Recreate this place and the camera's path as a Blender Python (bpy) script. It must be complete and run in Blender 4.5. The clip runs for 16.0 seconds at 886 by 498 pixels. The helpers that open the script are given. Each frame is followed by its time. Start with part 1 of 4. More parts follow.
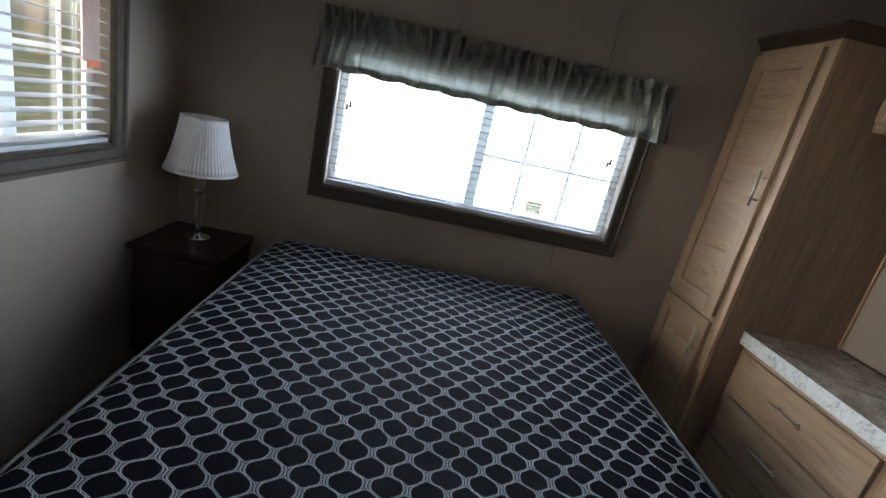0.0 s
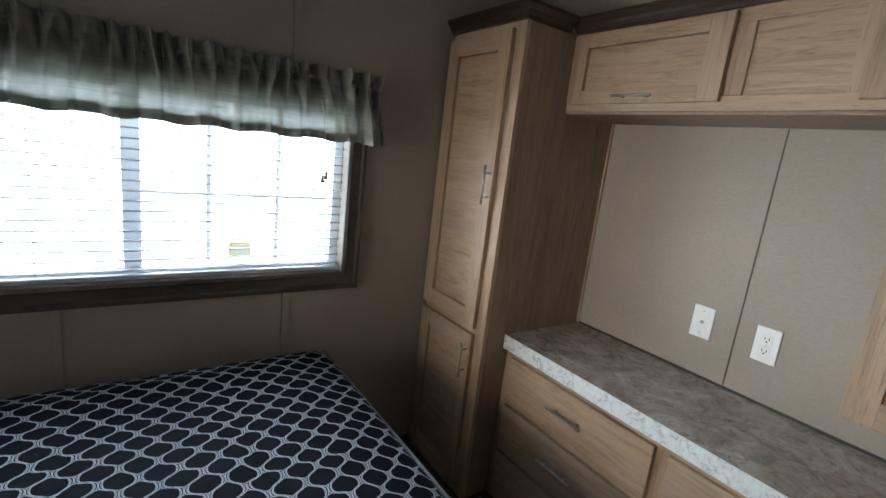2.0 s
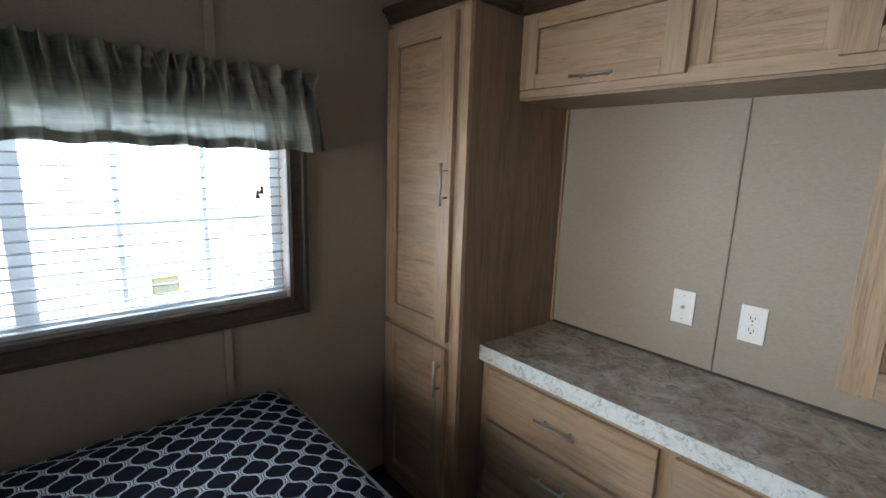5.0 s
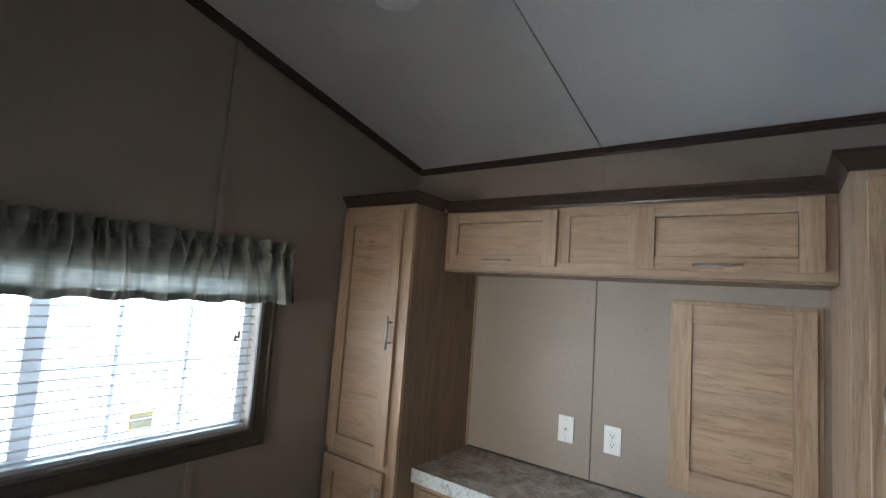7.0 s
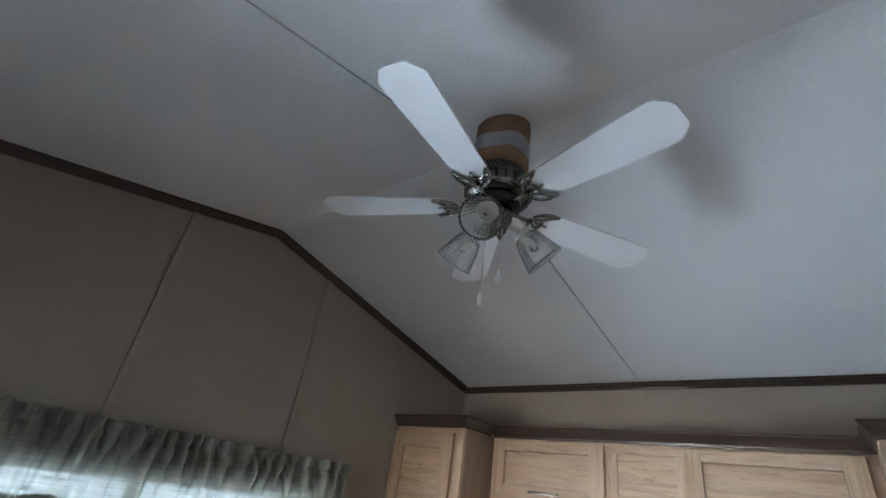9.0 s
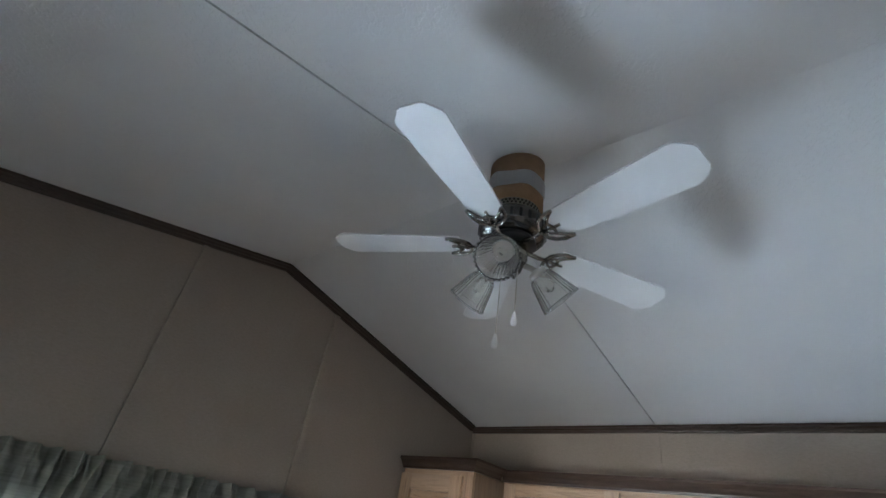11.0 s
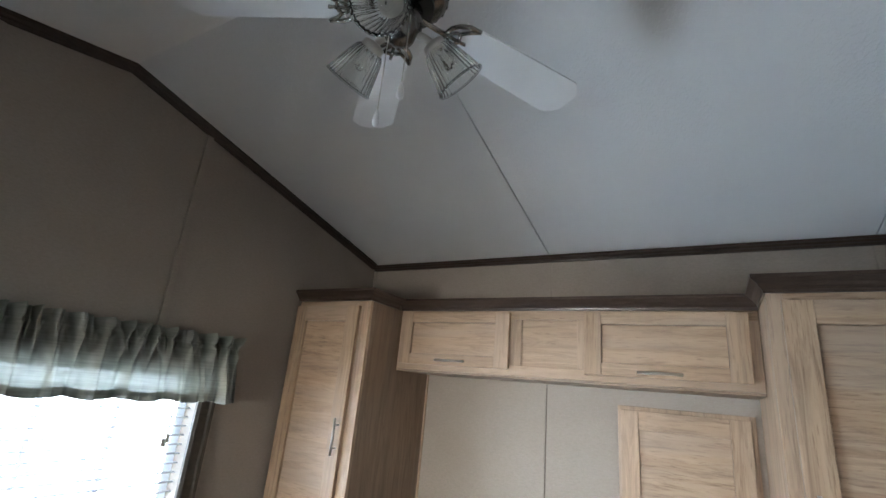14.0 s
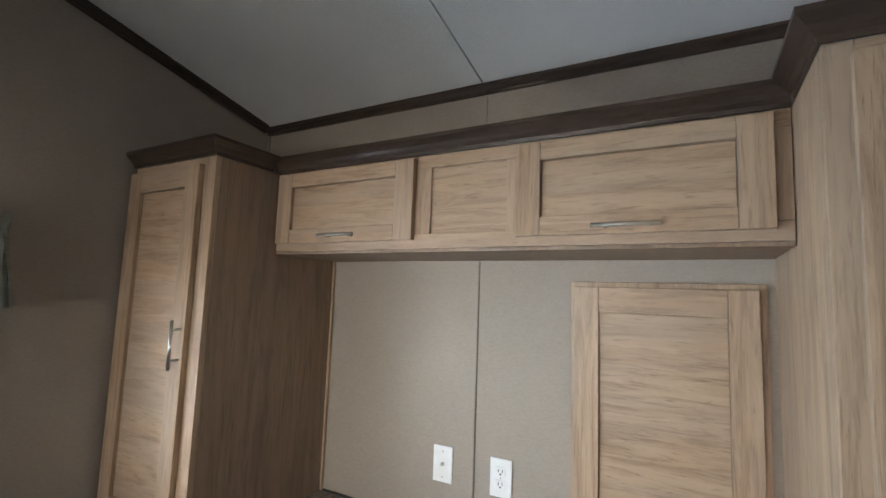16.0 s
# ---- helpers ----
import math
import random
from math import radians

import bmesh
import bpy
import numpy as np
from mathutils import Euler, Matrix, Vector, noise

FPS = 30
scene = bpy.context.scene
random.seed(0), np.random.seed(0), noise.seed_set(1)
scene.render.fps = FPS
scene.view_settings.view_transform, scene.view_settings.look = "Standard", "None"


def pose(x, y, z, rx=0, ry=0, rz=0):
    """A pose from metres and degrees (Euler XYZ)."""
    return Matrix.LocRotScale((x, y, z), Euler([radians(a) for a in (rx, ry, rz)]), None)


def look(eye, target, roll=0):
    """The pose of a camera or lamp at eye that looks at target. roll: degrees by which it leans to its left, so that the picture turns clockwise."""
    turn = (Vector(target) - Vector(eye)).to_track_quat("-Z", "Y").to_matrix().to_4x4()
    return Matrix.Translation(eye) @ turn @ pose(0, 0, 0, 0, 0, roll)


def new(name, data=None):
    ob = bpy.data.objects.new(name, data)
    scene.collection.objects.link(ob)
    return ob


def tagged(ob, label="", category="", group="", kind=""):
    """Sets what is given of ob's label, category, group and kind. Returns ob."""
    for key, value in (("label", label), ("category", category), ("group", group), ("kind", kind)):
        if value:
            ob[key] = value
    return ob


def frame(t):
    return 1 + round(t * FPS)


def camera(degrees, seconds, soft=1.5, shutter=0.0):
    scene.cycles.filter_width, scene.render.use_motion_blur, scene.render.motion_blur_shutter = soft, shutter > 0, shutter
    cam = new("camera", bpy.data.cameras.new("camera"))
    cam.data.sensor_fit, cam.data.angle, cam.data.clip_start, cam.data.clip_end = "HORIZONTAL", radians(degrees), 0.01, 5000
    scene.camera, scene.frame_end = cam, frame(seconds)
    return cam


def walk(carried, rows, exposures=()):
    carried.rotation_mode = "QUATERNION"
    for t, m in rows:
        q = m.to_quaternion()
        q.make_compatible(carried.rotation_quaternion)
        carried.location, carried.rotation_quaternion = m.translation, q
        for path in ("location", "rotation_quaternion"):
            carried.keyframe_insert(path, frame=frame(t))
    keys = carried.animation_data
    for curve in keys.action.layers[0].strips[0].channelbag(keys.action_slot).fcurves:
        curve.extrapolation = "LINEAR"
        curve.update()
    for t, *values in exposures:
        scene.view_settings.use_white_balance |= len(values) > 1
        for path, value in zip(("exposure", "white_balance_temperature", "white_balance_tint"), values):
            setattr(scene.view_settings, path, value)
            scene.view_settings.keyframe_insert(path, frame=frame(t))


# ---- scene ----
cam = camera(87.5, 16.0)
PATH = [
    (0, (-0.013, 0.015, 1.396), (0.137, 1.928, 0.83), 12.7),
    (0.5, (-0.002, 0.039, 1.385), (0.381, 1.933, 0.87), 11.6),
    (1, (0.059, 0.148, 1.408), (0.736, 1.974, 0.953), 9.8),
    (1.5, (0.134, 0.316, 1.478), (1.135, 2.002, 1.085), 7.1),
    (2, (0.227, 0.536, 1.471), (1.356, 2.134, 1.057), 6.6),
    (2.5, (0.363, 0.655, 1.436), (1.5, 2.234, 0.973), 4.9),
    (3, (0.529, 0.722, 1.383), (1.671, 2.285, 0.88), 3.8),
    (3.2, (0.567, 0.745, 1.359), (1.72, 2.288, 0.821), 3.4),
    (5.5, (0.178, 0.645, 1.466), (1.531, 2.083, 1.152), 3.0),
    (6, (0.073, 0.524, 1.477), (1.491, 1.912, 1.228), 4.7),
    (6.5, (-0.016, 0.447, 1.518), (1.518, 1.725, 1.401), 4.6),
    (7, (-0.198, 0.5, 1.557), (1.408, 1.678, 1.743), 4.1),
    (7.5, (-0.356, 0.553, 1.604), (1.204, 1.72, 2.054), 3.9),
    (8, (-0.417, 0.477, 1.61), (1.062, 1.551, 2.42), 5.7),
    (8.5, (-0.472, 0.445, 1.632), (0.865, 1.594, 2.577), 8.6),
    (9, (-0.502, 0.416, 1.628), (0.793, 1.609, 2.577), 8.8),
    (11.3, (-0.51, 0.442, 1.655), (0.685, 1.635, 2.726), 10.9),
    (11.5, (-0.501, 0.442, 1.654), (0.683, 1.651, 2.719), 11.2),
    (12, (-0.49, 0.451, 1.658), (0.716, 1.663, 2.696), 10.5),
    (12.5, (-0.483, 0.448, 1.651), (0.723, 1.667, 2.681), 9.9),
    (13, (-0.484, 0.467, 1.648), (0.685, 1.729, 2.666), 11.1),
    (13.5, (-0.451, 0.505, 1.639), (0.816, 1.733, 2.581), 9.8),
    (14, (-0.264, 0.518, 1.582), (1.385, 1.484, 2.169), 5.4),
    (14.5, (-0.029, 0.424, 1.604), (1.798, 1.144, 1.983), 3.4),
    (15, (0.122, 0.369, 1.557), (1.999, 0.981, 1.882), 2.2),
    (15.5, (0.32, 0.465, 1.533), (2.152, 1.213, 1.825), 2.8),
    (16, (0.508, 0.53, 1.535), (2.249, 1.491, 1.739), 2.1),
]
EXPOSURES = [(0.0, -0.33, 6500, 10), (1.5, -0.2, 6450, 10), (3.0, -0.18, 6350, 10), (5.5, -0.2, 6350, 10), (6.5, -0.25, 6350, 10), (7.5, -0.2, 6250, 10), (8.0, -0.15, 6150, 10), (8.5, 0.2, 6050, 10),
             (9.0, 0.48, 6000, 10), (13.5, 0.55, 6050, 10), (14.5, 0.3, 6350, 10), (16.0, 0.22, 6350, 10)]
walk(cam, [(t, look(eye, target, roll)) for t, eye, target, roll in PATH], EXPOSURES)

# ---- world and light ----
world = bpy.data.worlds.new("world")
scene.world = world
world.use_nodes = True
wn, wl = world.node_tree.nodes, world.node_tree.links
sky = wn.new("ShaderNodeTexSky")
sky.sky_type, sky.sun_disc = "NISHITA", False
sky.sun_elevation, sky.sun_rotation = radians(48), radians(200)
wl.new(sky.outputs[0], wn["Background"].inputs[0])
wn["Background"].inputs[1].default_value = 0.12


def lamp(name, kind, m, energy, color=(1, 1, 1), size=(1, 1), angle=0.0):
    data = bpy.data.lights.new(name, kind)
    data.energy, data.color = energy, color
    if kind == "AREA":
        data.shape, data.size, data.size_y = "RECTANGLE", size[0], size[1]
        data.spread = radians(angle)
    else:
        data.angle = radians(angle)
    ob = new(name, data)
    ob.matrix_world = m
    return ob


lamp("sun", "SUN", look((3, -8, 9.5), (0, 0, 0)), 3.0, (1.0, 0.95, 0.86), angle=0.5)
# daylight in the two window openings
lamp("sky_light_north", "AREA", look((0.24, 2.86, 1.24), (-0.38, 0.20, 1.90)), 317, (0.70, 0.85, 1.0), (3.0, 1.35), 180)
lamp("sky_light_west", "AREA", look((-1.46, 1.50, 1.30), (1.97, 1.32, 1.32)), 34, (1.0, 0.96, 0.88), (1.25, 1.0), 58)


# ---- materials ----
def mat(name, color, rough=0.5, metal=0.0, spec=0.5):
    m = bpy.data.materials.new(name)
    m.use_nodes = True
    b = m.node_tree.nodes["Principled BSDF"]
    b.inputs["Base Color"].default_value = (*color, 1)
    b.inputs["Roughness"].default_value = rough
    b.inputs["Metallic"].default_value = metal
    b.inputs["Specular IOR Level"].default_value = spec
    return m, m.node_tree.nodes, m.node_tree.links, b


def math_node(ns, ls, op, a, b=None, c=None):
    n = ns.new("ShaderNodeMath")
    n.operation = op
    for i, v in enumerate((a, b, c)):
        if v is None:
            continue
        if isinstance(v, (int, float)):
            n.inputs[i].default_value = v
        else:
            ls.new(v, n.inputs[i])
    return n.outputs[0]


def coords(ns, ls, scale=(1, 1, 1), shift=True):
    tc = ns.new("ShaderNodeTexCoord")
    mp = ns.new("ShaderNodeMapping")
    mp.inputs["Scale"].default_value = scale
    ls.new(tc.outputs["Object"], mp.inputs["Vector"])
    if shift:
        oi = ns.new("ShaderNodeObjectInfo")
        cb = ns.new("ShaderNodeCombineXYZ")
        for i, k in enumerate((7.3, 11.1, 5.7)):
            ls.new(math_node(ns, ls, "MULTIPLY", oi.outputs["Random"], k), cb.inputs[i])
        ls.new(cb.outputs[0], mp.inputs["Location"])
    return mp.outputs["Vector"]


def noise_tex(ns, ls, vec, scale, detail=4, rough=0.55, dist=0.0):
    n = ns.new("ShaderNodeTexNoise")
    n.inputs["Scale"].default_value, n.inputs["Detail"].default_value = scale, detail
    n.inputs["Roughness"].default_value, n.inputs["Distortion"].default_value = rough, dist
    ls.new(vec, n.inputs["Vector"])
    return n.outputs["Fac"]


def ramp(ns, ls, fac, stops):
    r = ns.new("ShaderNodeValToRGB")
    while len(r.color_ramp.elements) < len(stops):
        r.color_ramp.elements.new(0.5)
    for e, (p, c) in zip(r.color_ramp.elements, stops):
        e.position, e.color = p, (*c, 1)
    ls.new(fac, r.inputs[0])
    return r.outputs[0]


def bump(ns, ls, b, height, strength, dist=0.002):
    n = ns.new("ShaderNodeBump")
    n.inputs["Strength"].default_value, n.inputs["Distance"].default_value = strength, dist
    ls.new(height, n.inputs["Height"])
    ls.new(n.outputs[0], b.inputs["Normal"])


def mixcol(ns, ls, fac, a, b, blend="MIX"):
    n = ns.new("ShaderNodeMix")
    n.data_type, n.blend_type = "RGBA", blend
    for sock, v in ((n.inputs["Factor"], fac), (n.inputs["A"], a), (n.inputs["B"], b)):
        if isinstance(v, (int, float)):
            sock.default_value = v
        elif isinstance(v, tuple):
            sock.default_value = (*v, 1)
        else:
            ls.new(v, sock)
    return n.outputs["Result"]


def wood(name, stretch, light, mid, dark, rough=0.45):
    """Printed oak laminate, its grain along the axis that is stretched least."""
    m, ns, ls, b = mat(name, mid, rough, spec=0.35)
    v = coords(ns, ls, stretch)
    broad = noise_tex(ns, ls, v, 1.3, 3, 0.5, 0.7)
    fine = noise_tex(ns, ls, v, 7.0, 6, 0.65, 0.3)
    streak = noise_tex(ns, ls, v, 3.2, 5, 0.7, 1.2)
    c = ramp(ns, ls, broad, [(0.3, mid), (0.5, light), (0.72, mid)])
    c = mixcol(ns, ls, ramp(ns, ls, fine, [(0.35, (0, 0, 0)), (0.75, (0.55, 0.55, 0.55))]), c, mid)
    c = mixcol(ns, ls, ramp(ns, ls, streak, [(0.46, (0, 0, 0)), (0.74, (0.8, 0.8, 0.8))]), c, dark)
    pore = noise_tex(ns, ls, v, 15.0, 3, 0.6, 0.5)
    c = mixcol(ns, ls, ramp(ns, ls, pore, [(0.57, (0, 0, 0)), (0.70, (0.55, 0.55, 0.55))]), c, dark)
    tint = noise_tex(ns, ls, v, 0.8, 2, 0.5, 0.4)
    c = mixcol(ns, ls, ramp(ns, ls, tint, [(0.45, (0, 0, 0)), (0.7, (0.45, 0.45, 0.45))]), c, tuple(0.5 * a + 0.5 * sum(mid) / 3 for a in mid))
    ls.new(c, b.inputs["Base Color"])
    bump(ns, ls, b, fine, 0.12, 0.0008)
    return m


OAK = ((0.43, 0.302, 0.198), (0.335, 0.220, 0.135), (0.150, 0.092, 0.054))
wood_v = wood("oak_upright_grain", (11, 11, 0.8), *OAK)
wood_h = wood("oak_level_grain", (9, 1.0, 11), *OAK)
# darker tone of the oak, for three cabinet bodies and the wall cabinet's underside
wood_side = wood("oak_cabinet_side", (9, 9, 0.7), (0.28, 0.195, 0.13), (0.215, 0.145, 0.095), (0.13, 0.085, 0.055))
trim_dark = wood("espresso_trim", (3, 3, 30), (0.062, 0.040, 0.029), (0.050, 0.031, 0.022), (0.026, 0.016, 0.011), 0.32)
casing_brown = wood("brown_casing", (6, 6, 14), (0.075, 0.060, 0.044), (0.058, 0.046, 0.034), (0.036, 0.028, 0.020), 0.42)
night_wood = wood("dark_nightstand_wood", (12, 2, 12), (0.035, 0.018, 0.012), (0.025, 0.013, 0.009), (0.012, 0.006, 0.005), 0.35)


def wall_material():
    m, ns, ls, b = mat("taupe_wall_panel", (0.3, 0.26, 0.22), 0.62, spec=0.3)
    v = coords(ns, ls, shift=False)
    cloud = noise_tex(ns, ls, v, 2.2, 3)
    weave = noise_tex(ns, ls, coords(ns, ls, (60, 60, 160), False), 1.0, 4, 0.7)
    fleck = noise_tex(ns, ls, v, 140, 3, 0.7)
    c = ramp(ns, ls, cloud, [(0.3, (0.290, 0.245, 0.203)), (0.7, (0.330, 0.281, 0.234))])
    c = mixcol(ns, ls, ramp(ns, ls, weave, [(0.42, (0, 0, 0)), (0.7, (0.4, 0.4, 0.4))]), c, (0.226, 0.186, 0.150))
    c = mixcol(ns, ls, ramp(ns, ls, fleck, [(0.55, (0, 0, 0)), (0.75, (0.35, 0.35, 0.35))]), c, (0.41, 0.37, 0.315))
    ls.new(c, b.inputs["Base Color"])
    bump(ns, ls, b, weave, 0.25, 0.001)
    return m


def ceiling_material():
    m, ns, ls, b = mat("white_textured_ceiling", (0.78, 0.78, 0.77), 0.75, spec=0.25)
    v = coords(ns, ls, shift=False)
    spat = noise_tex(ns, ls, v, 95, 3, 0.6)
    cloud = noise_tex(ns, ls, v, 1.6, 3)
    ls.new(ramp(ns, ls, cloud, [(0.3, (0.74, 0.74, 0.735)), (0.7, (0.80, 0.80, 0.79))]), b.inputs["Base Color"])
    bump(ns, ls, b, ramp(ns, ls, spat, [(0.5, (0, 0, 0)), (0.62, (1, 1, 1))]), 0.42, 0.0016)
    return m


def counter_material():
    m, ns, ls, b = mat("stone_look_laminate", (0.3, 0.26, 0.22), 0.22, spec=0.5)
    v = coords(ns, ls, shift=False)
    big = noise_tex(ns, ls, v, 9, 6, 0.65, 1.0)
    small = noise_tex(ns, ls, v, 42, 5, 0.7, 0.6)
    vein = noise_tex(ns, ls, v, 22, 8, 0.75, 1.6)
    c = ramp(ns, ls, big, [(0.3, (0.17, 0.14, 0.115)), (0.5, (0.33, 0.285, 0.24)), (0.7, (0.50, 0.47, 0.43))])
    c = mixcol(ns, ls, ramp(ns, ls, small, [(0.5, (0, 0, 0)), (0.7, (0.6, 0.6, 0.6))]), c, (0.46, 0.42, 0.37))
    c = mixcol(ns, ls, ramp(ns, ls, vein, [(0.54, (0, 0, 0)), (0.66, (0.85, 0.85, 0.85))]), c, (0.12, 0.095, 0.08))
    ls.new(c, b.inputs["Base Color"])
    ls.new(math_node(ns, ls, "MULTIPLY_ADD", small, 0.2, 0.14), b.inputs["Roughness"])
    return m


# the worktop's mottled edge, paled: glancing window reflection painted into its colour
def edge_material():
    m, ns, ls, b = mat("stone_look_edging_sheen_pale", (0.6, 0.6, 0.58), 0.3)
    v = coords(ns, ls, shift=False)
    small = noise_tex(ns, ls, v, 40, 6, 0.7, 1.0)
    c = ramp(ns, ls, small, [(0.30, (0.25, 0.24, 0.23)), (0.46, (0.62, 0.64, 0.63)), (0.62, (0.72, 0.74, 0.73)), (0.74, (0.45, 0.44, 0.41))])
    ls.new(c, b.inputs["Base Color"])
    return m


def quilt_material():
    """Dark navy cloth with doubled silver wavy lines that close into staggered ovals."""
    m, ns, ls, b = mat("navy_lattice_print", (0.02, 0.02, 0.03), 0.75, spec=0.025)
    tc = ns.new("ShaderNodeTexCoord")
    sp = ns.new("ShaderNodeSeparateXYZ")
    ls.new(tc.outputs["UV"], sp.inputs[0])
    wob = noise_tex(ns, ls, tc.outputs["UV"], 9.0, 2)
    f = lambda op, a, b_=None, c=None: math_node(ns, ls, op, a, b_, c)
    P, Q = 0.080, 0.088
    wobble = f("MULTIPLY", f("SUBTRACT", wob, 0.5), 0.02)
    u = f("DIVIDE", f("ADD", sp.outputs[0], wobble), P)
    v = f("DIVIDE", f("ADD", sp.outputs[1], wobble), Q)
    wrap = lambda w: f("SUBTRACT", f("FRACT", f("ADD", w, 0.5)), 0.5)
    stroke = lambda d, w: f("MULTIPLY", f("SUBTRACT", 1.0, f("MINIMUM", 1.0, f("DIVIDE", d, w))), 1.5)
    lines = []
    turn = f("MULTIPLY", v, 2 * math.pi)
    wave = f("MULTIPLY", f("SUBTRACT", f("COSINE", turn), f("MULTIPLY", f("COSINE", f("MULTIPLY", turn, 3.0)), 0.09)), 0.235)
    steep = f("MULTIPLY", f("SINE", turn), 1.25)
    stretch = f("SQRT", f("ADD", 1.0, f("MULTIPLY", steep, steep)))
    for s_ in (-1, 1):
        d = wrap(f("ADD", u, f("MULTIPLY", f("ADD", wave, 0.25), s_)))
        d = f("DIVIDE", f("MULTIPLY", f("ABSOLUTE", d), P), stretch)
        lines.append(stroke(f("ABSOLUTE", f("SUBTRACT", d, 0.0021)), 0.0013))
    for o in (0.0, 0.5):
        ex = f("ABSOLUTE", wrap(f("ADD", u, o)))
        ey = f("ABSOLUTE", wrap(f("ADD", v, o)))
        q = f("SQRT", f("ADD", f("POWER", f("DIVIDE", ex, 0.405), 2.0), f("POWER", f("DIVIDE", ey, 0.345), 2.0)))
        lines.append(stroke(f("MULTIPLY", f("ABSOLUTE", f("SUBTRACT", q, 1.0)), 0.030), 0.0011))
    line = 0.0
    for e in lines:
        line = f("MAXIMUM", e, line)
    line = f("MINIMUM", line, 1.0)
    n = noise_tex(ns, ls, tc.outputs["UV"], 300, 3)
    cloth = ramp(ns, ls, n, [(0.3, (0.0035, 0.004, 0.0065)), (0.7, (0.007, 0.0078, 0.012))])
    c = mixcol(ns, ls, line, cloth, (0.42, 0.435, 0.45))
    ls.new(c, b.inputs["Base Color"])
    h = f("ADD", f("MULTIPLY", line, 0.6), noise_tex(ns, ls, tc.outputs["UV"], 17, 4))
    bump(ns, ls, b, h, 0.5, 0.005)
    return m


def valance_material():
    m = bpy.data.materials.new("sheer_grey_green_cloth")
    m.use_nodes = True
    ns, ls = m.node_tree.nodes, m.node_tree.links
    ns.remove(ns["Principled BSDF"])
    tc = ns.new("ShaderNodeTexCoord")
    mp = ns.new("ShaderNodeMapping")
    mp.inputs["Scale"].default_value = (7, 7, 190)
    ls.new(tc.outputs["Object"], mp.inputs["Vector"])
    slub = noise_tex(ns, ls, mp.outputs[0], 1.0, 3, 0.6)
    c = ramp(ns, ls, slub, [(0.35, (0.235, 0.24, 0.20)), (0.65, (0.30, 0.305, 0.26))])
    dif = ns.new("ShaderNodeBsdfDiffuse")
    tra = ns.new("ShaderNodeBsdfTranslucent")
    gl = ns.new("ShaderNodeBsdfGlossy")
    gl.inputs["Roughness"].default_value = 0.42
    gl.inputs["Color"].default_value = (0.6, 0.6, 0.57, 1)
    hole = ns.new("ShaderNodeBsdfTransparent")
    ls.new(c, dif.inputs[0])
    ls.new(ramp(ns, ls, slub, [(0.35, (0.085, 0.088, 0.072)), (0.65, (0.125, 0.13, 0.105))]), tra.inputs[0])
    chain = dif.outputs[0]
    for fac, sh in ((0.24, tra), (0.10, gl), (0.014, hole)):
        mx = ns.new("ShaderNodeMixShader")
        mx.inputs[0].default_value = fac
        ls.new(chain, mx.inputs[1])
        ls.new(sh.outputs[0], mx.inputs[2])
        chain = mx.outputs[0]
    bn = ns.new("ShaderNodeBump")
    bn.inputs["Strength"].default_value, bn.inputs["Distance"].default_value = 0.3, 0.001
    ls.new(slub, bn.inputs["Height"])
    for sh in (dif, gl):
        ls.new(bn.outputs[0], sh.inputs["Normal"])
    ls.new(chain, ns["Material Output"].inputs[0])
    return m


def glass_material(name, color, rough=0.02):
    m, ns, ls, b = mat(name, color, rough)
    b.inputs["Transmission Weight"].default_value = 1.0
    b.inputs["IOR"].default_value = 1.45
    return m


def speckled(name, c0, c1, rough, scale, metal=0.0, strength=0.1, spec=0.5):
    m, ns, ls, b = mat(name, c0, rough, metal, spec)
    n = noise_tex(ns, ls, coords(ns, ls), scale, 4)
    ls.new(ramp(ns, ls, n, [(0.3, c0), (0.7, c1)]), b.inputs["Base Color"])
    bump(ns, ls, b, n, strength, 0.001)
    return m


wall_mat = wall_material()
ceil_mat = ceiling_material()
counter_mat, edge_mat = counter_material(), edge_material()
quilt_mat = quilt_material()
valance_mat = valance_material()
piping_mat = speckled("grey_piping", (0.09, 0.09, 0.095), (0.14, 0.14, 0.145), 0.7, 200)
nickel = speckled("brushed_nickel", (0.50, 0.47, 0.42), (0.58, 0.55, 0.50), 0.28, 40, 1.0, 0.0)
dark_nickel = speckled("shaded_pewter", (0.13, 0.12, 0.11), (0.18, 0.17, 0.155), 0.25, 90, 1.0, 0.0)
antique = speckled("polished_antique_nickel", (0.20, 0.185, 0.165), (0.46, 0.44, 0.40), 0.16, 28, 1.0, 0.05)
chrome = speckled("chrome", (0.72, 0.72, 0.72), (0.78, 0.78, 0.78), 0.1, 60, 1.0, 0.0)
black_metal = speckled("black_metal", (0.012, 0.012, 0.012), (0.02, 0.02, 0.02), 0.4, 60)
white_plastic = speckled("white_plastic", (0.74, 0.74, 0.73), (0.80, 0.80, 0.79), 0.35, 30, 0.0, 0.02)
slot_dark = speckled("dark_slot", (0.02, 0.02, 0.02), (0.03, 0.03, 0.03), 0.5, 60)
# white slats in truth: their backlit shade is put into this grey
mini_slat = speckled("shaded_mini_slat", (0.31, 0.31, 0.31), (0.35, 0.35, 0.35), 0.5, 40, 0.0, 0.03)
blind_white = speckled("white_slat", (0.46, 0.49, 0.52), (0.52, 0.55, 0.58), 0.4, 40, 0.0, 0.03)
vinyl = speckled("white_vinyl", (0.80, 0.83, 0.86), (0.84, 0.87, 0.90), 0.35, 20, 0.0, 0.02)
blade_white = speckled("white_fan_blade", (0.74, 0.74, 0.735), (0.80, 0.80, 0.79), 0.38, 5, 0.0, 0.02)
card = speckled("brown_cardboard", (0.27, 0.165, 0.09), (0.34, 0.215, 0.125), 0.85, 35)
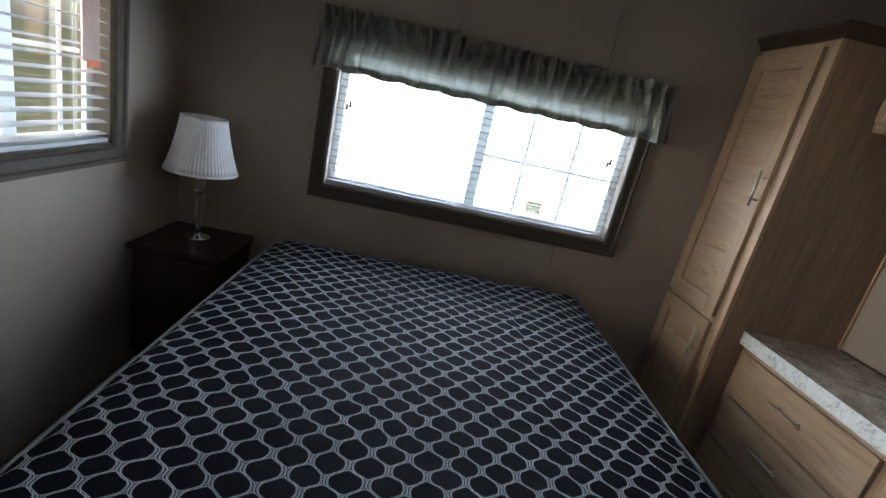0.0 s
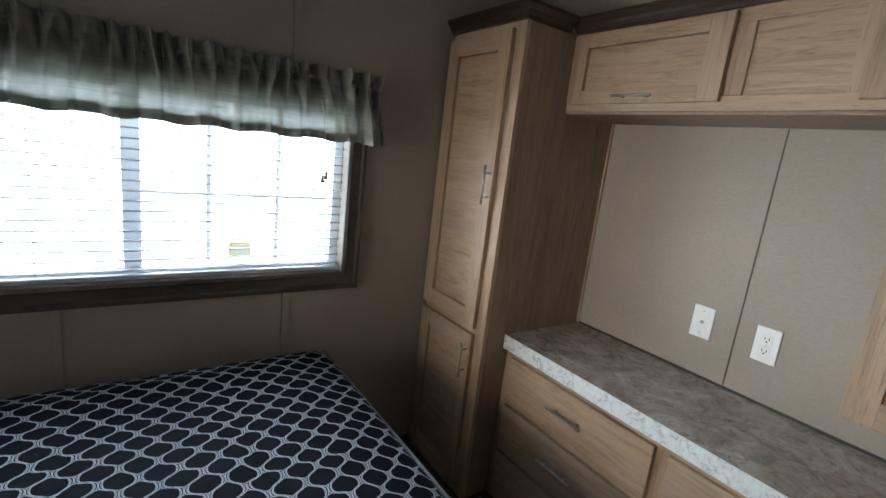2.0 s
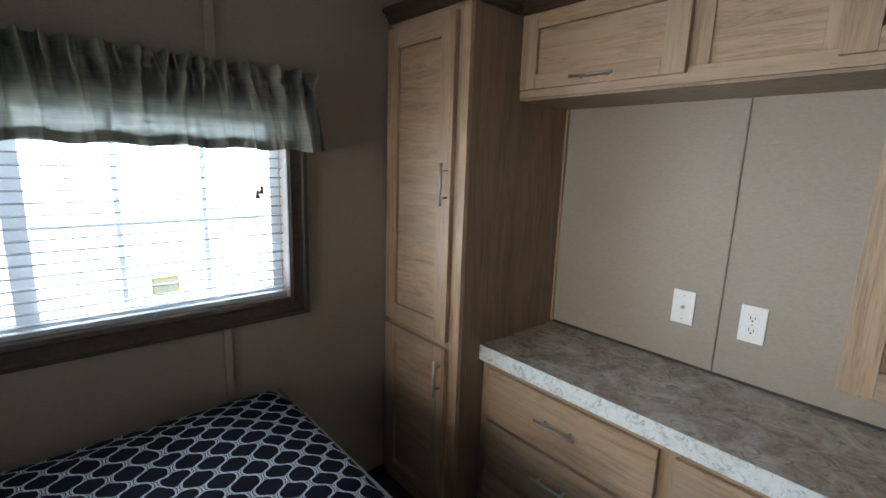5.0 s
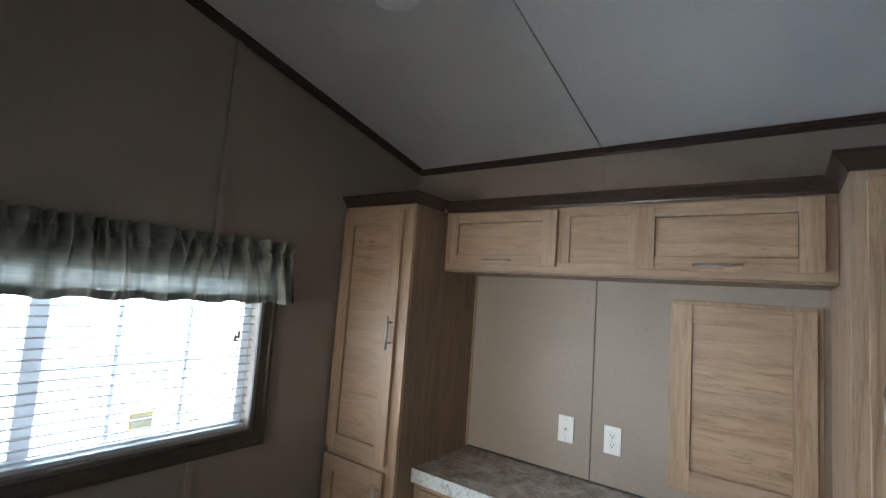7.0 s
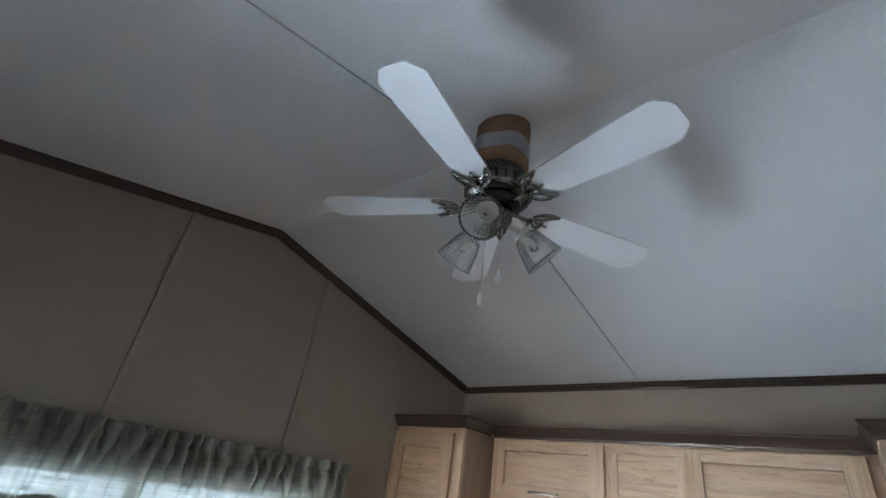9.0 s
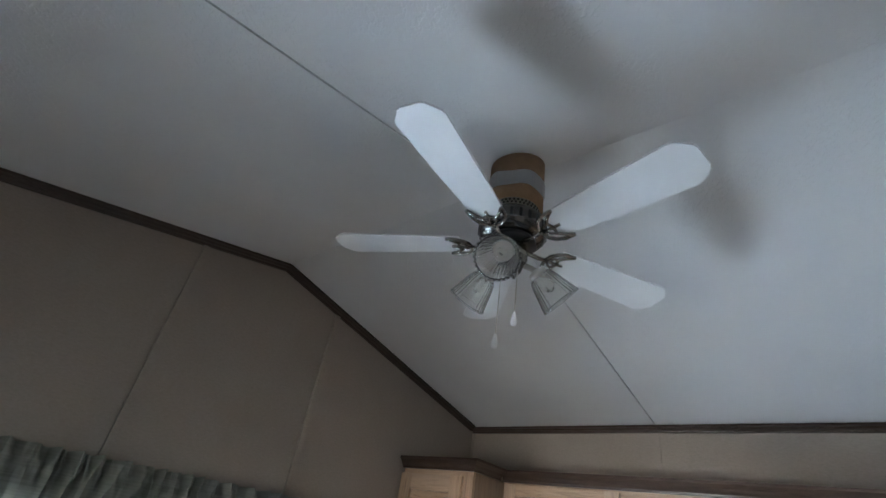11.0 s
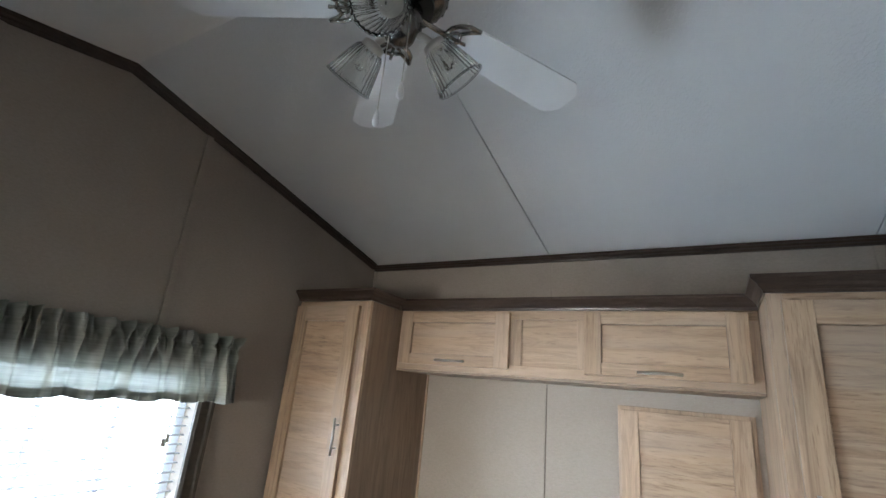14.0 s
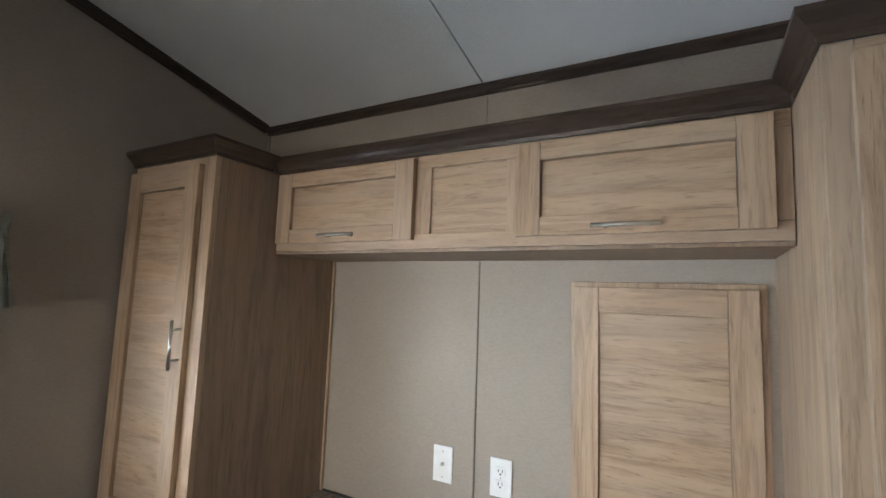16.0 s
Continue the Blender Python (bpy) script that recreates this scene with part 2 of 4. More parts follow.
paper_white = speckled("white_tape", (0.80, 0.81, 0.82), (0.86, 0.86, 0.87), 0.5, 12)
shade_cloth = speckled("white_pleated_cloth", (0.78, 0.77, 0.80), (0.84, 0.83, 0.86), 0.8, 60)
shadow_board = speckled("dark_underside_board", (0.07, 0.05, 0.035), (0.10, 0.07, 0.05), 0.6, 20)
carpet = speckled("brown_carpet", (0.04, 0.033, 0.027), (0.075, 0.06, 0.05), 0.95, 260, 0.0, 0.8)
grass_mat = speckled("pale_dry_lawn", (0.20, 0.21, 0.09), (0.30, 0.29, 0.15), 0.95, 3, 0.0, 0.3)
mattress_mat = speckled("dark_base_cloth", (0.02, 0.02, 0.022), (0.035, 0.035, 0.04), 0.9, 80)
yellow_label = speckled("yellow_sticker", (0.72, 0.55, 0.16), (0.78, 0.62, 0.22), 0.5, 20)
orange_label = speckled("orange_tag", (0.75, 0.16, 0.06), (0.80, 0.22, 0.09), 0.5, 20)
film_tag = speckled("pinkish_plastic_tag", (0.50, 0.33, 0.27), (0.58, 0.40, 0.33), 0.4, 15)
tassel_mat = speckled("tan_tassel", (0.30, 0.24, 0.17), (0.36, 0.29, 0.21), 0.5, 30)
pane_glass = glass_material("window_glass", (1, 1, 1))
shade_glass = glass_material("ribbed_clear_glass", (0.94, 0.95, 0.93), 0.06)
crystal = glass_material("crystal_glass", (0.93, 0.93, 0.92), 0.02)

# ---- building helpers ----
BASE = {}


def thing(name, at, label, category, group="", kind=""):
    ob = new(name)
    ob.location = at
    ob.empty_display_size = 0.05
    BASE[ob] = Vector(at)
    return tagged(ob, label, category, group, kind)


def part(name, bm, material, parent=None, label="", smooth=False):
    """Links a bmesh, drawn in world metres, as one mesh under a thing or a part."""
    at = BASE.get(parent, Vector((0, 0, 0)))
    if parent is not None:
        bmesh.ops.translate(bm, verts=bm.verts, vec=-at)
    bmesh.ops.recalc_face_normals(bm, faces=bm.faces)
    me = bpy.data.meshes.new(name)
    bm.to_mesh(me)
    bm.free()
    if smooth:
        me.shade_smooth()
    me.materials.append(material)
    ob = new(name, me)
    if parent is not None:
        ob.parent = parent
    BASE[ob] = at
    if label:
        ob["label"] = label
    return ob


def solid(name, bm, material, label, category, kind=""):
    """A thing or piece of the setting that is one mesh."""
    return tagged(part(name, bm, material), label, category, kind=kind)


def box(bm, x0, x1, y0, y1, z0, z1, bevel=0.0, seg=2):
    vs = [bm.verts.new((x, y, z)) for x in (x0, x1) for y in (y0, y1) for z in (z0, z1)]
    fs = [bm.faces.new([vs[i] for i in q]) for q in
          ((0, 1, 3, 2), (4, 6, 7, 5), (0, 4, 5, 1), (2, 3, 7, 6), (0, 2, 6, 4), (1, 5, 7, 3))]
    if bevel:
        es = {e for f in fs for e in f.edges}
        bmesh.ops.bevel(bm, geom=list(es), offset=bevel, segments=seg, affect="EDGES", profile=0.6)
    return bm


def boxes(*rows, bevel=0.0):
    bm = bmesh.new()
    for r in rows:
        box(bm, *r, bevel=bevel)
    return bm


def lathe(profile, at, seg=32, axis=None, ribs=0, depth=0.0, close=False):
    """Turns (radius, height) rows round an axis through at."""
    bm = bmesh.new()
    rings = []
    for r, h in profile:
        ring = []
        for i in range(seg):
            a = 2 * math.pi * i / seg
            rr = r * (1 + (depth * math.cos(ribs * a) if ribs else 0))
            ring.append(bm.verts.new((rr * math.cos(a), rr * math.sin(a), h)))
        rings.append(ring)
    for a, b in zip(rings, rings[1:]):
        for i in range(seg):
            bm.faces.new((a[i], a[(i + 1) % seg], b[(i + 1) % seg], b[i]))
    if close:
        for a, b in zip((rings[-1],), (rings[0],)):
            for i in range(seg):
                bm.faces.new((a[i], a[(i + 1) % seg], b[(i + 1) % seg], b[i]))
    else:
        for ring in (rings[0], rings[-1]):
            if profile[rings.index(ring)][0] > 1e-4:
                bm.faces.new(ring)
    turn = Vector((0, 0, 1)).rotation_difference(Vector(axis)).to_matrix().to_4x4() if axis else Matrix()
    bm.transform(Matrix.Translation(at) @ turn)
    return bm


def tube(points, radius, seg=8, bm=None):
    """A round bar along points."""
    bm = bm or bmesh.new()
    pts = [Vector(p) for p in points]
    rings = []
    for i, p in enumerate(pts):
        d = (pts[min(i + 1, len(pts) - 1)] - pts[max(i - 1, 0)]).normalized()
        up = Vector((0, 0, 1)) if abs(d.z) < 0.9 else Vector((1, 0, 0))
        a = d.cross(up).normalized()
        b = d.cross(a)
        rings.append([bm.verts.new(p + radius * (a * math.cos(t) + b * math.sin(t))) for t in
                      [2 * math.pi * k / seg for k in range(seg)]])
    for r, s in zip(rings, rings[1:]):
        for k in range(seg):
            bm.faces.new((r[k], r[(k + 1) % seg], s[(k + 1) % seg], s[k]))
    bm.faces.new(rings[0])
    bm.faces.new(rings[-1])
    return bm


def prism(outline, place):
    """A closed outline drawn at the two ends given by place(p, 0) and place(p, 1)."""
    bm = bmesh.new()
    a, b = ([bm.verts.new(place(p, k)) for p in outline] for k in (0, 1))
    bm.faces.new(a)
    bm.faces.new(b)
    for i in range(len(a)):
        j = (i + 1) % len(a)
        bm.faces.new((a[i], a[j], b[j], b[i]))
    return bm


# ---- the room ----
EAST, WEST, NORTH, SOUTH = 1.971, -1.175, 2.300, -0.148
RIDGE, RIDGE_Z, EAVE_Z, THICK = 0.398, 2.629, 2.292, 0.10
SLOPE_E = (RIDGE_Z - EAVE_Z) / (EAST - RIDGE)
SLOPE_W = (RIDGE_Z - EAVE_Z) / (RIDGE - WEST)


def ceil_z(x):
    return RIDGE_Z - (x - RIDGE) * SLOPE_E if x > RIDGE else RIDGE_Z - (RIDGE - x) * SLOPE_W


solid("floor", boxes((WEST - THICK, EAST + THICK, SOUTH - THICK, NORTH + THICK, -0.08, 0.0)), carpet,
      "brown carpeted floor of a small bedroom", "floor", "structure")

# north gable wall round its window opening
NW = (-0.480, 0.964, 0.932, 1.585)
WW = (1.190, 1.795, 1.016, 1.590)


def gable(y0, y1, hole=None):
    bm = bmesh.new()
    x0, x1 = WEST - THICK, EAST + THICK
    if hole:
        a, b, lo, hi = hole
        cols = [(x0, a, 0, None), (a, b, 0, lo), (a, RIDGE, hi, None), (RIDGE, b, hi, None), (b, x1, 0, None)]
    else:
        cols = [(x0, RIDGE, 0, None), (RIDGE, x1, 0, None)]
    for a, b, lo, hi in cols:
        quad = [(a, lo), (b, lo), (b, hi if hi else ceil_z(b) + 0.03), (a, hi if hi else ceil_z(a) + 0.03)]
        vs = [[bm.verts.new((x, y, z)) for x, z in quad] for y in (y0, y1)]
        bm.faces.new(vs[0])
        bm.faces.new(vs[1])
        for i in range(4):
            j = (i + 1) % 4
            bm.faces.new((vs[0][i], vs[0][j], vs[1][j], vs[1][i]))
    return bm


wall_north = solid("wall_north", gable(NORTH, NORTH + THICK, NW), wall_mat,
                   "taupe textured gable wall with a wide window", "wall", "structure")
wall_south = solid("wall_south", gable(SOUTH - THICK, SOUTH), wall_mat,
                   "taupe textured gable wall behind the wardrobe", "wall", "structure")
wall_east = solid("wall_east", boxes((EAST, EAST + THICK, SOUTH, NORTH, 0, EAVE_Z + 0.03)), wall_mat,
                  "taupe textured panel wall behind the cabinets", "wall", "structure")
wall_west = solid("wall_west", boxes(
    (WEST - THICK, WEST, SOUTH, WW[0], 0, EAVE_Z + 0.03), (WEST - THICK, WEST, WW[1], NORTH, 0, EAVE_Z + 0.03),
    (WEST - THICK, WEST, WW[0], WW[1], 0, WW[2]), (WEST - THICK, WEST, WW[0], WW[1], WW[3], EAVE_Z + 0.03)),
    wall_mat, "taupe textured panel wall with a window", "wall", "structure")


def ceiling_mesh():
    """Two sloping sides in panels, with narrow grooves between the panels."""
    bm = bmesh.new()
    joints = [SOUTH, -0.072, 1.188, NORTH]
    for a, b in zip(joints, joints[1:]):
        y0 = a + (0.003 if a > SOUTH else -THICK)
        y1 = b - (0.003 if b < NORTH else -THICK)
        for xa, xb in ((WEST - THICK, RIDGE), (RIDGE, EAST + THICK)):
            vs = []
            for x, y in ((xa, y0), (xb, y0), (xb, y1), (xa, y1)):
                vs.append(bm.verts.new((x, y, ceil_z(x))))
            us = [bm.verts.new(v.co + Vector((0, 0, 0.03))) for v in vs]
            bm.faces.new(vs)
            bm.faces.new(us)
            for i in range(4):
                j = (i + 1) % 4
                bm.faces.new((vs[i], vs[j], us[j], us[i]))
    for xa, xb in ((WEST - THICK, RIDGE), (RIDGE, EAST + THICK)):
        vs = [bm.verts.new((x, y, ceil_z(x) + 0.034)) for x, y in
              ((xa, SOUTH - THICK), (xb, SOUTH - THICK), (xb, NORTH + THICK), (xa, NORTH + THICK))]
        us = [bm.verts.new(v.co + Vector((0, 0, 0.06))) for v in vs]
        bm.faces.new(vs)
        bm.faces.new(us)
        for i in range(4):
            j = (i + 1) % 4
            bm.faces.new((vs[i], vs[j], us[j], us[i]))
    return bm


solid("ceiling", ceiling_mesh(), ceil_mat, "white textured vaulted ceiling with panel seams", "ceiling", "structure")

# stained cove trim where walls meet the ceiling
COVE = [(0, 0), (0.030, 0), (0.030, -0.010), (0.022, -0.013), (0.018, -0.020), (0.010, -0.023), (0.008, -0.031), (0, -0.033)]


def cove(name, ends, inward):
    a, b = Vector(ends[0]), Vector(ends[1])
    n = Vector(inward)
    return solid(name, prism(COVE, lambda p, k: (b if k else a) + n * p[0] + Vector((0, 0, p[1]))), trim_dark,
                 "dark espresso cove trim along the ceiling edge", "trim", "structure")


g = 0.001
cove("ceiling_trim_east", ((EAST - g, SOUTH, EAVE_Z), (EAST - g, NORTH, EAVE_Z)), (-1, 0, 0))
cove("ceiling_trim_west", ((WEST + g, SOUTH, EAVE_Z), (WEST + g, NORTH, EAVE_Z)), (1, 0, 0))
for tag_, y, n in (("north", NORTH - g, -1), ("south", SOUTH + g, 1)):
    cove("ceiling_trim_" + tag_ + "_a", ((WEST + 0.031, y, ceil_z(WEST + 0.031)), (RIDGE, y, RIDGE_Z)), (0, n, 0))
    cove("ceiling_trim_" + tag_ + "_b", ((RIDGE, y, RIDGE_Z), (EAST - 0.031, y, ceil_z(EAST - 0.031))), (0, n, 0))


def batten(name, x0, x1, y0, y1, z0, z1):
    solid(name, boxes((x0, x1, y0, y1, z0, z1), bevel=0.002), wall_mat,
          "narrow taupe batten over a wall panel joint", "trim", "structure")


for i, x in enumerate((0.039, 0.740)):
    batten("panel_batten_%d" % (2 * i + 1), x - 0.013, x + 0.013, NORTH - 0.013, NORTH, 0.05, 0.862)
    batten("panel_batten_%d" % (2 * i + 2), x - 0.013, x + 0.013, NORTH - 0.013, NORTH, 1.66, ceil_z(x) - 0.034)
batten("panel_batten_5", EAST - 0.006, EAST, 1.176, 1.198, 2.0, EAVE_Z - 0.034)
batten("panel_batten_6", EAST - 0.006, EAST, -0.083, -0.061, 2.05, EAVE_Z - 0.034)
solid("panel_joint", boxes((EAST - 0.0025, EAST, 1.187, 1.1905, 0.765, 1.66)), shadow_board,
      "thin dark joint between two wall panels", "trim", "structure")
batten("panel_batten_7", EAST - 0.004, EAST, 1.191, 1.202, 0.769, 1.66)
solid("baseboard", boxes((WEST, EAST, NORTH - 0.012, NORTH, 0, 0.05), bevel=0.003), trim_dark,
      "dark baseboard along the wall", "trim", "structure")
solid("corner_bead", boxes((EAST - 0.010, EAST, NORTH - 0.012, NORTH, 1.97, EAVE_Z - 0.034), bevel=0.003), wall_mat,
      "thin taupe corner bead", "trim", "structure")


# ---- windows ----
def frame_parts(name, window, u0, u1, z0, z1, w, depth, place, material, label="", steps=()):
    """Four mitred lengths of moulding round an opening; place(u, d, z) puts them on the wall."""
    prof = [(0, 0), (0, depth)] + [(s * w, d) for s, d in steps] + [(w, depth * 0.55), (w, 0)]
    for (ua, za), (ub, zb), du, dz in (((u0, z0), (u1, z0), (1, -1), (0, 1)), ((u1, z1), (u0, z1), (-1, 1), (0, -1)),
                                       ((u0, z1), (u0, z0), (1, -1), (1, 0)), ((u1, z0), (u1, z1), (-1, 1), (-1, 0))):
        def put(p, k, ua=ua, za=za, ub=ub, zb=zb, dz=dz):
            o = p[0]
            if za == zb:
                u = (ub - math.copysign(o, ub - ua)) if k else (ua + math.copysign(o, ub - ua))
                return place(u, p[1], za + dz[1] * o)
            z = (zb - math.copysign(o, zb - za)) if k else (za + math.copysign(o, zb - za))
            return place(ua + dz[0] * o, p[1], z)
        part(name, prism(prof, put), material, window, label)


def on_north(u, d, z):
    return Vector((u, NORTH - d, z))


def on_west(u, d, z):
    return Vector((WEST + d, u, z))


def window(name, place, outer, hole, meeting, bars_u, bars_z, label):
    w = thing(name, place((outer[0] + outer[1]) / 2, 0, outer[2]), label, "window", kind="structure")
    frame_parts("casing", w, *outer, 0.070, 0.022, place, casing_brown, "brown moulded casing",
                ((0.2, 0.022), (0.3, 0.016), (0.75, 0.016), (0.85, 0.020)))
    u0, u1, z0, z1 = hole
    frame_parts("sash", w, u0 + 0.001, u1 - 0.001, z0 + 0.001, z1 - 0.001, 0.035, -0.030, lambda u, d, z: place(u, d - 0.058, z), vinyl, "white vinyl sash")
    a, b = place(meeting - 0.026, -0.055, z0 + 0.037), place(meeting + 0.026, -0.092, z1 - 0.037)

    def span(p, q, bev=0.002):
        return boxes((min(p.x, q.x), max(p.x, q.x), min(p.y, q.y), max(p.y, q.y), min(p.z, q.z), max(p.z, q.z)), bevel=bev)
    part("meeting_stile", span(a, b), vinyl, w)
    for u in bars_u:
        part("muntin", span(place(u - 0.008, -0.070, z0 + 0.037), place(u + 0.008, -0.076, z1 - 0.037)), vinyl, w)
    for ua, ub, z in bars_z:
        part("muntin", span(place(ua, -0.0765, z - 0.008), place(ub, -0.0815, z + 0.008)), vinyl, w)
    for ua, ub in ((u0 + 0.037, meeting - 0.027), (meeting + 0.027, u1 - 0.037)):
        p = part("pane", span(place(ua, -0.083, z0 + 0.037), place(ub, -0.087, z1 - 0.037), 0), pane_glass, w)
        p.visible_shadow = False
    return w


window_1 = window("window_1", on_north, (-0.550, 1.034, 0.862, 1.655), NW, 0.245, (0.475, 0.715), ((0.273, 0.922, 1.225),),
                  "wide sliding window in brown casing with white sash")
window_2 = window("window_2", on_west, (1.120, 1.865, 0.946, 1.660), WW, 1.44, (1.66,), ((1.468, 1.757, 1.32),),
                  "window in brown casing beside the bed")
part("sticker", boxes((0.545, 0.625, NORTH + 0.079, NORTH + 0.0815, 0.985, 1.045)), yellow_label, window_1, "yellow paper sticker")
part("sticker", boxes((0.553, 0.617, NORTH + 0.0775, NORTH + 0.079, 0.993, 1.037)), speckled("pale_print", (0.7, 0.66, 0.45), (0.74, 0.7, 0.5), 0.5, 30), window_1)


def blind(place, u0, u1, z0, z1, pitch, deep, tilt, cords, label, slat_mat):
    """Horizontal blind: head rail, slats, bottom rail, ladder cords."""
    b = thing("window_blind", place((u0 + u1) / 2, -0.02, z1), label, "blind")

    def slab(name, ua, ub, d0, d1, za, zb, material, bev=0.0):
        p, q = place(ua, d0, za), place(ub, d1, zb)
        return part(name, boxes((min(p.x, q.x), max(p.x, q.x), min(p.y, q.y), max(p.y, q.y), za, zb), bevel=bev), material, b)
    slab("head_rail", u0, u1, -0.004, -0.048, z1 - 0.035, z1 - 0.001, blind_white, 0.003)
    slab("bottom_rail", u0, u1, -0.026 + deep / 2, -0.026 - deep / 2, z0 + 0.002, z0 + 0.018, blind_white, 0.003)
    n = int((z1 - 0.045 - z0 - 0.030) / pitch)
    for i in range(n + 1):
        z = z0 + 0.034 + i * pitch
        prof = []
        for k in range(7):
            s = (k / 6 - 0.5)
            prof.append((-0.026 + s * deep, z + 0.0035 * (1 - 4 * s * s) + s * tilt))
        prof = prof + [(d, h - 0.0014) for d, h in reversed(prof)]
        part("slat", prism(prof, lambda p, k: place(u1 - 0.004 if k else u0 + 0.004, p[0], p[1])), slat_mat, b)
    for u in cords:
        part("ladder_cord", tube([place(u, 0.000, z0 + 0.01), place(u, 0.000, z1 - 0.03)], 0.0009, 6), blind_white, b)
    return b


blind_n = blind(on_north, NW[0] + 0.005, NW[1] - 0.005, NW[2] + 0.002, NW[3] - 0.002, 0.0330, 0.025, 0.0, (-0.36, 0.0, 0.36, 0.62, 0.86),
                "open white mini blind in the window, level slats greyed as backlit", mini_slat)
blind_w = blind(on_west, WW[0] + 0.005, WW[1] - 0.005, WW[2] + 0.002, WW[3] - 0.002, 0.042, 0.048, -0.004, (1.30, 1.62),
                "open white wide-slat blind in the window", blind_white)
for u, z in ((-0.415, 1.335), (0.868, 1.335)):
    part("pull_cord", tube([on_north(u, 0.006, z), on_north(u, 0.006, NW[3] - 0.03)], 0.0009, 6), blind_white, blind_n)
    for du in (-0.007, 0.007):
        part("tassel", lathe([(0.003, 0.03), (0.006, 0.022), (0.008, 0.0), (0.004, -0.002)], on_north(u + du, 0.009, z - 0.03 + du), 12), tassel_mat, blind_n, "tan cord tassel", True)
tag = thing("hanging_tag", on_west(1.70, 0.004, 1.30), "pinkish plastic warning tag hanging on the blind", "tag")
part("sheet", boxes((WEST + 0.004, WEST + 0.0055, 1.655, 1.735, 1.295, 1.52)), film_tag, tag)
part("band", boxes((WEST + 0.0056, WEST + 0.007, 1.672, 1.735, 1.280, 1.302)), orange_label, tag, "orange end of the tag")


def valance():
    """Gathered cloth on a rod: a ruffled heading above the pocket and a flared skirt, with returns to the wall."""
    v = thing("window_valance", (0.24, NORTH, 1.72), "gathered sheer grey-green cloth valance over the window", "valance")
    rnd = random.Random(4)
    folds = [(rnd.uniform(0, 6.28), rnd.uniform(0.7, 1.3)) for _ in range(8)]
    cols = 900
    x0, x1 = -0.560, 1.050
    total = (x1 - x0) + 0.2

    def fold(s, z):
        a = s / total
        ph = 2 * math.pi * 30 * a + 2.6 * math.sin(9 * a + folds[0][0]) + 1.6 * math.sin(31 * a + folds[1][0])
        head = max(0.0, min(1.0, (z - 1.61) / 0.05))
        slant = 9 * (z - 1.66) * math.sin(23 * a + folds[6][0])
        top = 1 - 2 * abs(math.sin(ph / 2 + slant)) ** 0.85 + head * (0.45 * math.sin(1.7 * ph + folds[2][0] + 40 * (z - 1.66)) + 0.25 * math.sin(3.1 * ph + 30 * z))
        ph2 = 2 * math.pi * 19 * a + 1.9 * math.sin(7 * a + folds[3][0]) + folds[4][0]
        low = 1 - 2 * abs(math.sin(ph2 / 2)) ** 0.55 + 0.35 * math.sin(2.2 * ph2 + folds[5][0])
        return top, low

    def point(i, z):
        s = total * i / cols
        hang = (1.715 - z) / 0.255
        top, low = fold(s, z)
        near = math.exp(-((z - 1.672) / 0.012) ** 2)
        amp_top = (0.028 if z > 1.672 else 0.028 * max(0.0, 1 - (1.672 - z) / 0.13) + 0.0024) * (1 - 0.55 * near)
        amp_low = 0.021 * max(0.0, (1.66 - z) / 0.20) ** 0.8
        out = amp_top * top + amp_low * low
        flare = 0.030 * max(0.0, (1.67 - z) / 0.2)
        sag = 0.010 * math.sin(2 * math.pi * 11.5 * s / total + 1) * max(0.0, hang - 0.5) + (0.003 * top if z > 1.70 else 0)
        if s < 0.1:
            return (x0 - flare * 0.8 - 0.4 * out, NORTH - 0.004 - (0.075 + flare * 0.3) * s / 0.1, z + sag)
        if s > total - 0.1:
            return (x1 + flare * 0.9 + 0.4 * out, NORTH - 0.004 - (0.075 + flare * 0.3) * (total - s) / 0.1, z + sag)
        f = (s - 0.1) / (total - 0.2)
        side = flare * (f - 0.5) * 1.7
        jitter = 0.004 * math.cos(2 * math.pi * 26 * s / total)
        return (x0 + f * (x1 - x0) + side + jitter, NORTH - 0.079 - flare * 0.3 - out, z + sag)

    def sheet(name, levels, off, label=""):
        bm = bmesh.new()
        rows = []
        for z in levels:
            row = []
            for i in range(cols + 1):
                p = Vector(point(i, z))
                p.y += off
                row.append(bm.verts.new(p))
            rows.append(row)
        for a, b in zip(rows, rows[1:]):
            for i in range(cols):
                bm.faces.new((a[i], a[i + 1], b[i + 1], b[i]))
        return part(name, bm, valance_mat, v, label, True)
    zs = lambda a, b, n: [a + (b - a) * k / n for k in range(n + 1)]
    sheet("skirt", zs(1.655, 1.460, 22), 0.0)
    sheet("heading", zs(1.717, 1.655, 12), 0.0, "ruffled double heading")
    sheet("heading", zs(1.712, 1.600, 14), 0.006)
    sheet("hem", zs(1.490, 1.461, 4), 0.0025, "double stitched hem")
    part("rod", tube([(x0 + 0.012, NORTH - 0.002, 1.672), (x0 + 0.012, NORTH - 0.048, 1.672), (x1 - 0.012, NORTH - 0.048, 1.672), (x1 - 0.012, NORTH - 0.002, 1.672)], 0.004), white_plastic, v)
    return v


valance()


# ---- cabinets ----
def bar_handle(parent, x, y, z, half, upright):
    """A slim bar pull on two posts, standing off a face at x."""
    h = part("handle", tube([(x - 0.030, y, z - half), (x - 0.030, y, z + half)] if upright else
                            [(x - 0.030, y - half, z), (x - 0.030, y + half, z)], 0.0052, 12), nickel, parent, "brushed nickel bar handle", True)
    for s in (-0.62, 0.62):
        yy, zz = (y, z + s * half) if upright else (y + s * half, z)
        part("post", tube([(x - 0.030, yy, zz), (x, yy, zz)], 0.004, 10), nickel, h, smooth=True)
    return h


